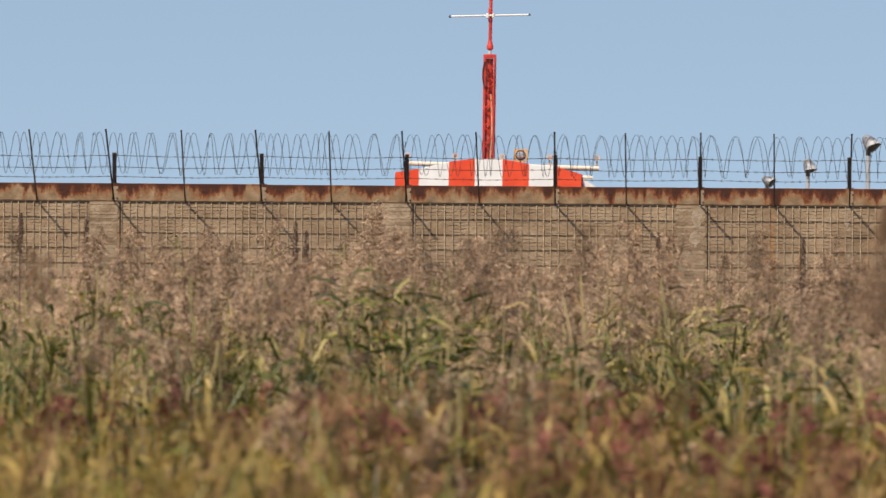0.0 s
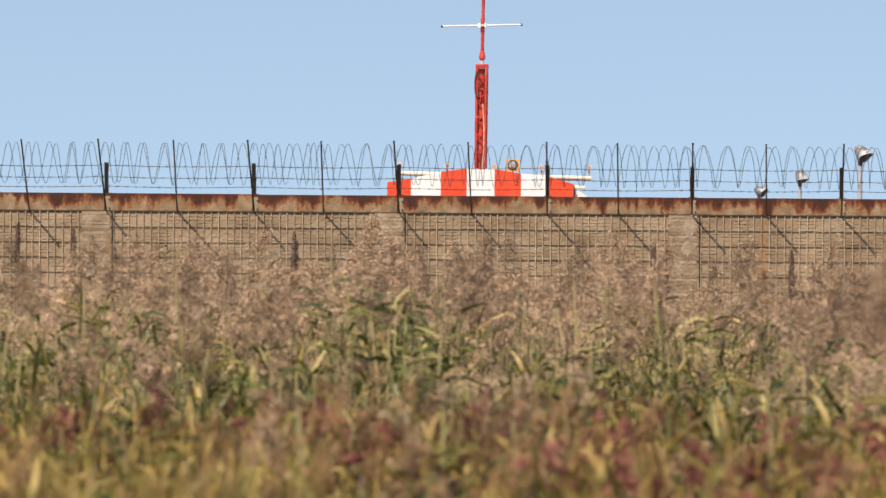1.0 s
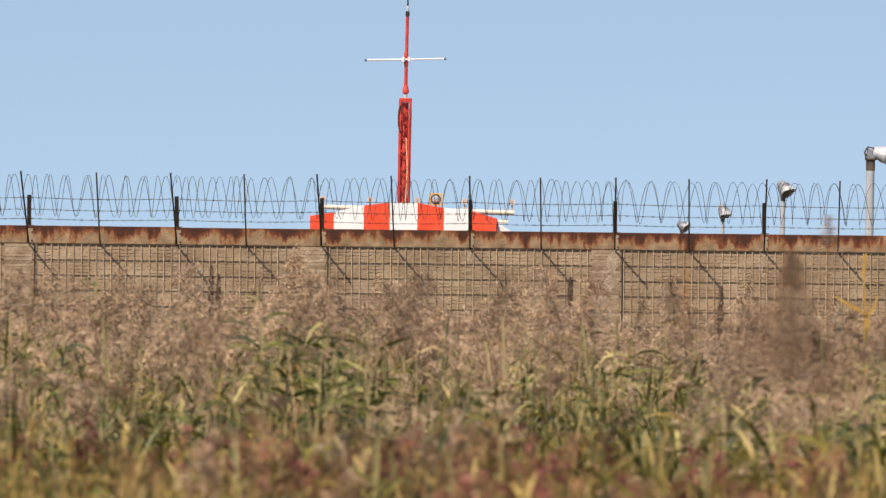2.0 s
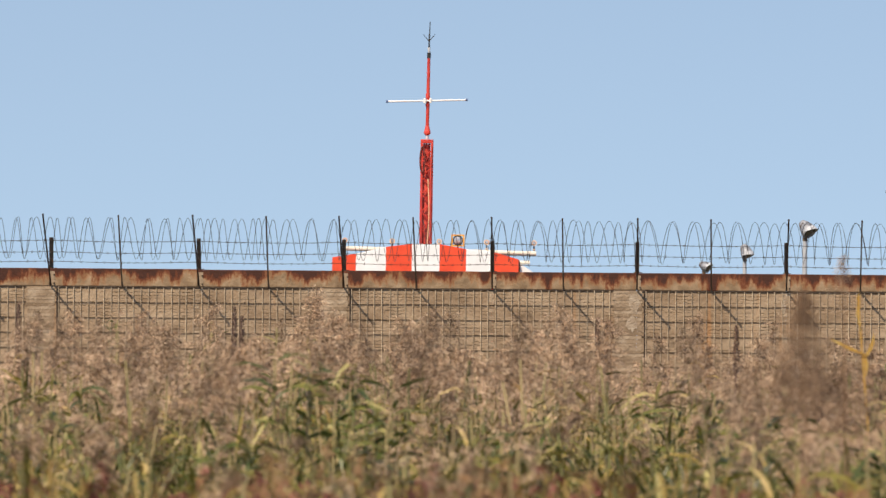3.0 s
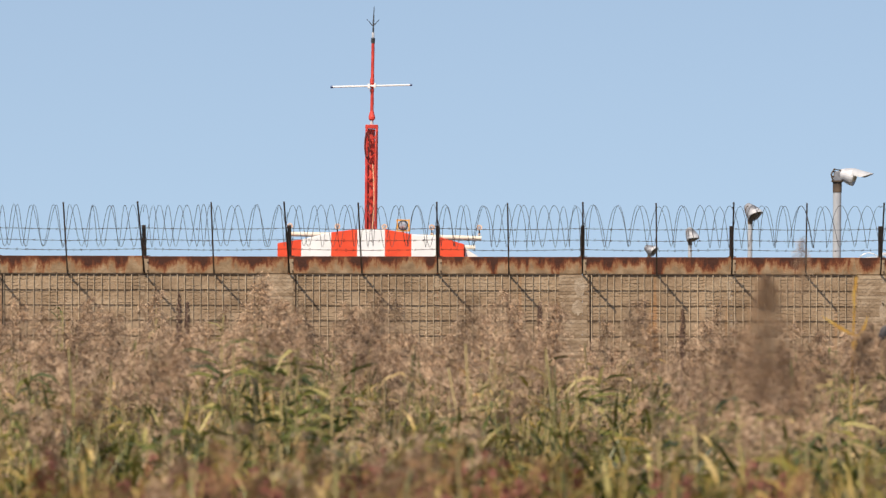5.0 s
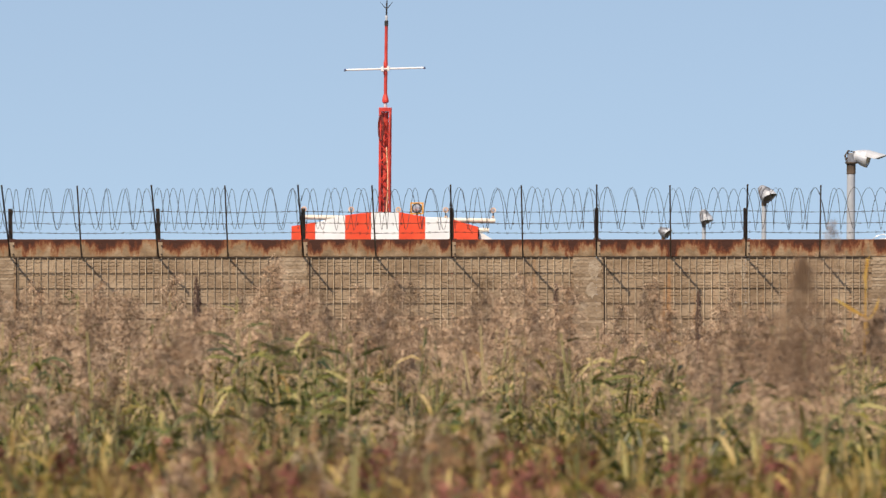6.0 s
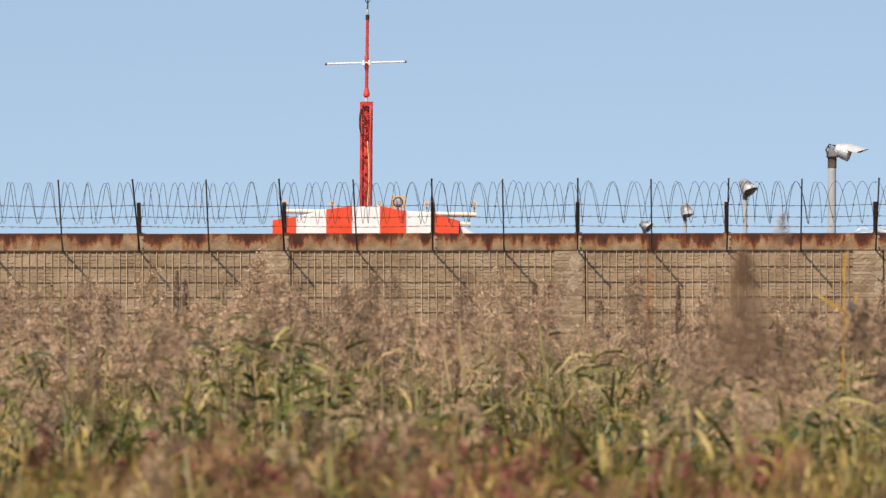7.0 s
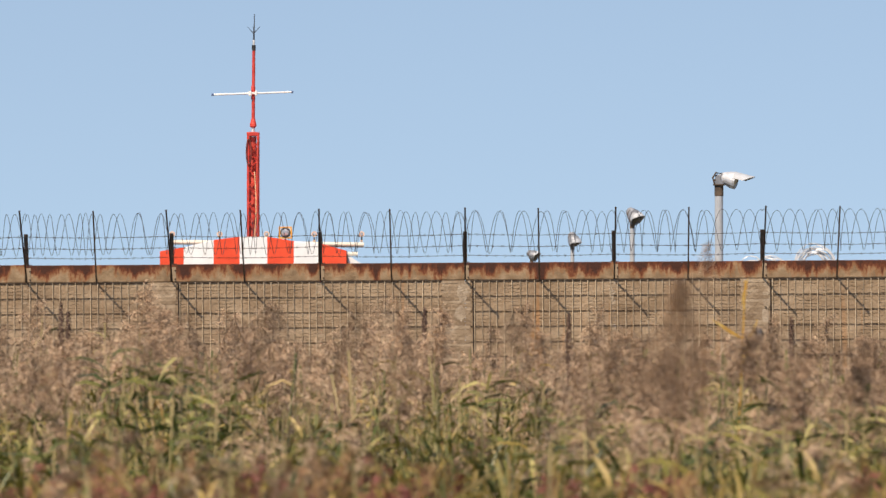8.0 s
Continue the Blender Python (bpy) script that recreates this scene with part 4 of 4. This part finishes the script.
def weeds():
    rng = random.Random(59)
    red, rust, straw = [], [], []
    for _ in range(4):
        bags = {"stalk": ([], []), "foliage": ([], [])}
        heads = []
        for i in range(12):
            g, q = rng.uniform(0, 6.283), 0.22 * math.sqrt(rng.random())
            path = stalk(bags["stalk"], rng, q * math.cos(g), q * math.sin(g), rng.uniform(0.95, 1.28), 0.1, 0.004)
            for j in range(7):
                leaf(bags["foliage"], rng, path(rng.uniform(0.3, 0.95)), rng.uniform(0.10, 0.22), 0.02, 0.6)
            heads.append(([], []))
            plume(heads[-1], rng, path, rng.uniform(0.10, 0.18), 220, 0.5)
        red.append(clump("knotweed_clump", bags, {"stalk": RUSTSEED, "foliage": LEAF, "panicle": REDSEED}, "knotweed clump with wine red seed heads", "weeds", "low weeds before the reeds", heads, "panicle"))
    for _ in range(4):
        bags = {"stalk": ([], []), "foliage": ([], [])}
        heads = []
        for i in range(8):
            g, q = rng.uniform(0, 6.283), 0.26 * math.sqrt(rng.random())
            path = stalk(bags["stalk"], rng, q * math.cos(g), q * math.sin(g), rng.uniform(0.95, 1.30), 0.12, 0.004)
            for j in range(6):
                leaf(bags["foliage"], rng, path(rng.uniform(0.3, 0.95)), rng.uniform(0.12, 0.28), 0.016, 0.7)
            heads.append(([], []))
            plume(heads[-1], rng, path, rng.uniform(0.13, 0.26), 220, 0.35)
        rust.append(clump("weed_clump", bags, {"stalk": STRAW, "foliage": STRAW if _ % 2 else LEAF, "panicle": RUSTSEED}, "dry weed clump with rusty brown seed heads", "weeds", "low weeds before the reeds", heads, "panicle"))
    for _ in range(4):
        bags = {"stalk": ([], []), "foliage": ([], [])}
        for i in range(16):
            g, q = rng.uniform(0, 6.283), 0.25 * math.sqrt(rng.random())
            path = stalk(bags["stalk"], rng, q * math.cos(g), q * math.sin(g), rng.uniform(0.95, 1.36), 0.16, 0.003)
            for j in range(18):
                leaf(bags["foliage"], rng, path(rng.uniform(0.45, 1.0)), rng.uniform(0.08, 0.24), rng.uniform(0.007, 0.014), rng.uniform(0.4, 2.0))
        straw.append(clump("grass_clump", bags, {"stalk": STRAW, "foliage": GOLDGRASS if _ % 2 else LEAF}, "tall grass clump turning yellow", "grass", "low weeds before the reeds"))
    dead = []
    for _ in range(3):
        bags = {"stalk": ([], []), "foliage": ([], [])}
        for i in range(9):
            g, q = rng.uniform(0, 6.283), 0.4 * math.sqrt(rng.random())
            path = stalk(bags["stalk"], rng, q * math.cos(g), q * math.sin(g), rng.uniform(1.1, 1.65), rng.uniform(0.05, 0.4), 0.0055)
            for j in range(3):
                leaf(bags["foliage"], rng, path(rng.uniform(0.5, 0.98)), rng.uniform(0.15, 0.35), 0.012, rng.uniform(0.8, 2.4))
        dead.append(clump("dead_stalk_clump", bags, {"stalk": STEM, "foliage": STRAW}, "bare dry brown reed stalks with shrivelled leaves", "reeds", "dead stalks among the reeds"))
    scatter(dead, 30, rng, 26, 48, 0.85)
    scatter(red, 12, rng, 12, 19, 1.0)
    for k, (px, d) in enumerate(((-340, 18.2), (-590, 17.4), (-450, 17.0), (-285, 16.6), (-140, 18.0), (-640, 19), (-60, 16.4), (320, 17.2), (-880, 17.5), (-760, 18.4))):
        m = pose(px / K * d, d, 0, 0, 0, 70 * k)
        SWAY.append((copy_thing(red[k % 4], m), m, rng.random()))
    scatter(rust, 18, rng, 11, 18, 1.0)
    scatter(straw, 150, rng, 9.0, 20, 0.9)


def seed_spike(px, py, d, size):
    """A tall dark dock-like spike."""
    rng = random.Random(int(px * 7 + d))
    x, y, z = at(px, py, d)
    h = z - size
    bags = {"stalk": ([], []), "spike": ([], [])}
    path = stalk(bags["stalk"], rng, 0, 0, h, 0.02, 0.006)
    vs, fs = bags["spike"]
    top = path(1.0)
    for k in range(420):
        u, g = rng.random(), rng.uniform(0, 6.283)
        r = 0.017 * math.sin(math.pi * (0.12 + 0.84 * u)) ** 0.6 * rng.uniform(0.6, 1.15)
        p = top + Vector((r * math.cos(g), r * math.sin(g), size * (u - 0.05)))
        c = Vector((-math.sin(g), math.cos(g), 0)) * 0.004
        a = Vector((0.3 * math.cos(g), 0.3 * math.sin(g), 1)) * rng.uniform(0.010, 0.022)
        o = len(vs)
        vs += [p, p + a * 0.5 + c, p + a, p + a * 0.5 - c]
        fs.append((o, o + 1, o + 2, o + 3))
    t = clump("dock_stalk", bags, {"stalk": SPIKE, "spike": SPIKE}, "tall dead dock stalk with a dark seed spike", "dock", "dock stalks among the reeds")
    m = Matrix.Translation((x, y, 0))
    t.matrix_basis = m
    SWAY.append((t, m, rng.random()))


def lone_reed(px, py, d, size, count, label, lush=4, spread=0.55, darker=False):
    """One tall reed whose plume stands clear of the bed."""
    rng = random.Random(int(abs(px) * 31 + d * 7))
    x, y, z = at(px, py, d)
    bags = {"stalk": ([], []), "foliage": ([], []), "plume": ([], [])}
    path = stalk(bags["stalk"], rng, 0, 0, z - size * 0.9, 0.03, 0.005)
    for j in range(lush):
        leaf(bags["foliage"], rng, path(rng.uniform(0.62, 1.0)), rng.uniform(0.13, 0.28), rng.uniform(0.013, 0.024), rng.uniform(0.5, 1.8), True)
    plume(bags["plume"], rng, path, size, count, spread)
    t = clump("tall_reed", bags, {**PLANT, "foliage": GREENLEAF, "plume": BROWNPLUME if darker else PLUME} if lush > 8 or darker else PLANT, label, "reed", "single tall reeds")
    m = Matrix.Translation((x, y, 0))
    t.matrix_basis = m
    SWAY.append((t, m, rng.random()))


# how far single stalks lean aside in the gusts, as (seconds, metres at the top)
NEAR_GUST = ((0, 0.0), (0.8, 0.05), (1.6, -0.05), (2.4, 0.01), (2.7, -0.015), (3.0, -0.038), (3.3, -0.060), (3.6, -0.040), (3.8, 0.005), (4.0, 0.058), (4.2, 0.056), (4.5, 0.016), (4.8, -0.014), (5.1, 0.001), (5.6, 0.045), (6.3, 0.018), (6.6, 0.012), (6.9, -0.030), (7.2, -0.044), (7.5, -0.017), (7.8, 0.043), (8.0, 0.046))
GOLD_GUST = ((0, 0.0), (1.2, 0.0), (2.4, -0.105), (2.7, -0.152), (3.0, -0.178), (3.3, -0.168), (3.6, -0.115), (3.8, -0.065), (4.0, -0.038), (4.2, -0.023), (4.5, 0.015), (4.8, 0.048), (5.1, 0.055), (6.3, 0.040), (6.6, 0.055), (7.2, 0.023), (7.8, 0.070), (8.0, 0.088))
POD_GUST = ((0, 0.0), (5.1, 0.06), (6.3, -0.01), (6.6, -0.04), (6.9, -0.07), (7.2, 0.0), (7.5, 0.06), (7.8, 0.07), (8.0, 0.025))


def near_weed(px, py, d, size, wide, count, material, swing, label):
    """A tall stalk close by whose straight, cone-shaped head swings in the gusts."""
    rng = random.Random(int(px))
    x, y, z = at(px, py, d)
    bags = {"stalk": ([], []), "plume": ([], [])}
    stalk(bags["stalk"], rng, 0, 0, z - size * 0.1, 0.0, 0.0022)
    vs, fs = bags["plume"]
    for k in range(count):
        u, g = rng.random() ** 0.8, rng.uniform(0, 6.283)
        lump = 1 + 0.9 * noise.noise((u * 9, math.cos(g) * 1.5, math.sin(g) * 1.5 + px))
        r = wide * min(1.0, 0.12 + 1.5 * (1 - u)) * lump * math.sqrt(rng.random())
        p = Vector((r * math.cos(g), r * math.sin(g), z - size * (1 - u)))
        a = Vector((math.cos(g) * 0.5 + rng.gauss(0, 0.3), math.sin(g) * 0.5 + rng.gauss(0, 0.3), rng.uniform(0.1, 1.1))).normalized()
        n, c = rng.uniform(0.006, 0.018), a.orthogonal().normalized() * rng.uniform(0.0006, 0.0014)
        o = len(vs)
        vs += [p, p + a * n * 0.5 + c, p + a * n, p + a * n * 0.5 - c]
        fs.append((o, o + 1, o + 2, o + 3))
    t = clump("tall_weed", bags, {"stalk": DRYHEAD, "plume": material}, label, "weed", "single tall reeds")
    m = Matrix.Translation((x, y, 0))
    t.matrix_basis = m
    SWAY.append((t, m, ([(q, dx * swing) for q, dx in NEAR_GUST], z)))


def golden_reed(px, py, d):
    rng = random.Random(3)
    x, y, z = at(px, py, d)
    s = d / K
    bags = {"stalk": ([], []), "foliage": ([], [])}
    stalk(bags["stalk"], rng, 0, 0, z, 0.0, 0.005)
    node = Vector((0, 0, z - 100 * s))
    blades = (((0, 45), (-2, 68), (1, 90), (4, 104)), ((2, -4), (-22, 8), (-40, 19), (-56, 28)), ((2, -12), (14, 2), (20, 16), (24, 32)), ((2, -2), (6, -20), (5, -32), (3, -44)))
    for blade in blades:
        pts = [node + Vector((p * s, -0.012, q * s)) for p, q in blade]
        way = pts[3] - pts[0]
        ribbon(*bags["foliage"], pts, [3 * s, 6.5 * s, 5 * s, 1 * s], Vector((-way.z, 0, way.x)).normalized())
    t = clump("dead_reed", bags, {"stalk": GOLD, "foliage": GOLD}, "single dead reed with bent golden leaves", "reed", "single tall reeds")
    m = Matrix.Translation((x, y, 0))
    t.matrix_basis = m
    SWAY.append((t, m, (GOLD_GUST, z)))


def seed_pod(px, py, d):
    """A dark oval pod on a thin stalk."""
    rng = random.Random(6)
    x, y, z = at(px, py, d)
    t = thing("seed_pod", Matrix.Translation((x, y, 0)), "dark slate-grey oval seed pod on a thin dry stalk", "seed pod", "single tall reeds")
    vs, fs = [], []
    stalk((vs, fs), rng, 0, 0, z - 0.04, 0.0, 0.0035)
    part("stalk", mesh_of("stalk", vs, fs, STEM), STEM, t)
    part("pod", lathe(bmesh.new(), [(0.003, -0.036), (0.012, -0.029), (0.019, -0.010), (0.018, 0.010), (0.011, 0.027), (0.003, 0.036)], Matrix.Translation((0, 0, z)) @ Matrix.Rotation(0.25, 4, "Y"), 12), PODGREY, t, "dark oval pod")
    SWAY.append((t, Matrix.Translation((x, y, 0)), (POD_GUST, z)))


reeds()
reed_beds()
weeds()
for px, py, d, size in ((-679, 66, 42, 0.31), (-667, 50, 43, 0.27), (-38, 55, 46, 0.20), (212, 45, 40, 0.28), (-1060, 68, 40, 0.30), (-1165, 75, 44, 0.26), (612, 40, 40, 0.3)):
    seed_spike(px, py, d, size)
near_weed(372, 100, 11.6, 0.22, 0.048, 1800, RIPEHEAD, 1.0, "tall dry weed with a cone-shaped soft brown head")
near_weed(432, 166, 19.0, 0.16, 0.036, 420, PLUME, 1.25, "tall thin reed with a pale feathery tip")
for px, py, d in ((-590, 12, 43), (-565, 38, 44), (-535, 22, 43.5), (-505, 8, 44.5), (-225, -70, 34), (-190, -85, 33.5), (330, -80, 29), (560, -75, 30)):
    lone_reed(px, py, d, 0.22, 260, "leafy green reed with a small plume", 18, 0.7)
lone_reed(-550, 100, 44, 0.36, 2300, "tall reed with a dense pale brown plume", 5)
lone_reed(-520, 65, 43, 0.32, 2000, "tall reed with a dense pale brown plume", 5)
lone_reed(-735, 80, 40, 0.34, 1200, "tall reed with a nodding brown plume", 4)
lone_reed(-300, 70, 48, 0.32, 1100, "tall reed with a nodding brown plume", 4)
lone_reed(-120, 85, 50, 0.34, 1000, "tall reed with a thin brown plume", 3)
reed_rng = random.Random(91)
# reeds on the right, with a deeper brown plume colour
for px, py, d in [(reed_rng.uniform(190, 860), reed_rng.uniform(-110, 30), reed_rng.uniform(22, 33)) for _ in range(52)]:
    lone_reed(px, py, d, reed_rng.uniform(0.2, 0.3), 700, "tall reed with a ripe dark brown plume", 9, 0.45, darker=True)
for px, py, d in [(reed_rng.uniform(-1150, 300), reed_rng.uniform(15, 75), reed_rng.uniform(33, 43)) for _ in range(16)]:
    lone_reed(px, py, d, reed_rng.uniform(0.24, 0.34), 1100, "tall reed with a soft brown plume", 5, 0.45)
for px, py, d in ((-800, 40, 33), (-860, 62, 38), (-1000, 45, 36), (-930, 20, 31), (-470, 45, 39), (-415, 20, 36), (-95, 40, 41), (-60, 10, 35), (60, 35, 43), (130, 5, 38), (255, 60, 44), (290, 25, 40), (500, 20, 36), (660, 45, 41), (720, 15, 37), (610, -5, 33), (-640, 25, 35), (-700, -5, 31)):
    lone_reed(px, py, d, 0.30, 900, "tall reed with a full brown plume", 5, 0.45)
GREEN_SPOTS = ((-555, 24, 26, 6, 36), (-500, -5, 27, 6, 40), (-430, -30, 26, 4, 40), (-1010, -20, 29, 7, 50), (-170, -75, 25, 6, 45), (45, -30, 31, 6, 50), (300, -60, 25, 10, 70), (400, -95, 24, 9, 70), (560, -90, 24, 9, 70), (640, -60, 25, 8, 60), (470, -110, 24, 7, 55), (-740, -110, 24, 5, 40), (-330, -120, 23, 5, 45), (150, -130, 22, 5, 45), (-1150, -60, 28, 6, 50))
spot_rng = random.Random(77)
spots = [(px + spot_rng.gauss(0, wide), py - 70 * spot_rng.random(), d + spot_rng.uniform(-1.5, 1.5), 20) for px, py, d, count, wide in GREEN_SPOTS for _ in range(count)]
for px, py, d, lush in spots + [(-725, 62, 46, 9), (-600, 52, 46, 9), (-885, 62, 45, 9), (-575, 25, 44, 12), (-505, 12, 43, 12), (-430, -5, 45, 10)]:
    lone_reed(px, py, d, 0.10, 40, "leafy green reed with a small plume", lush, 0.5)
for px, py in ((-895, 52), (-880, 30), (-602, 42), (-590, 15), (68, -28), (85, -38), (-372, -22), (-355, -35), (110, -45), (480, -30)):
    lone_reed(px, py, 92.5, 0.10, 40, "small green plant growing along the foot of the wall", 16, 0.4)
golden_reed(500, 104, 30)
seed_pod(548, 6, 30)


# ---- wind ----
def motions():
    for ob, m, u in SWAY:
        if isinstance(u, tuple):
            gusts, tall = u
            walk(ob, [(t, Matrix.Translation(m.translation) @ Matrix.Rotation(math.atan2(dx, tall), 4, "Y")) for t, dx in gusts])
            continue
        rows = []
        for i in range(21):
            t = 0.4 * i
            if u is None:
                rows.append((t, pose(0.010 * math.sin(3.1 * t + PHASE[ob.name]), 0.012 * math.sin(2.3 * t + PHASE[ob.name]), 0)))
            else:
                a = 6.28 * u
                gust = 0.8 + 0.5 * math.sin(0.9 * t - 0.35 * m.translation.x)
                roll = 0.6 * gust * (0.5 + math.sin((3.2 + 1.5 * u) * t + a - 0.5 * m.translation.x))
                tip = 0.4 * gust * math.sin((2.6 + 1.8 * u) * t + 2 * a)
                turn = Matrix.Rotation(radians(roll), 4, "Y") @ Matrix.Rotation(radians(tip), 4, "X")
                rows.append((t, Matrix.Translation(m.translation) @ turn @ m.to_3x3().to_4x4()))
        walk(ob, rows)


PHASE = {ob.name: 1.7 * i for i, (ob, m, u) in enumerate(SWAY)}
motions()
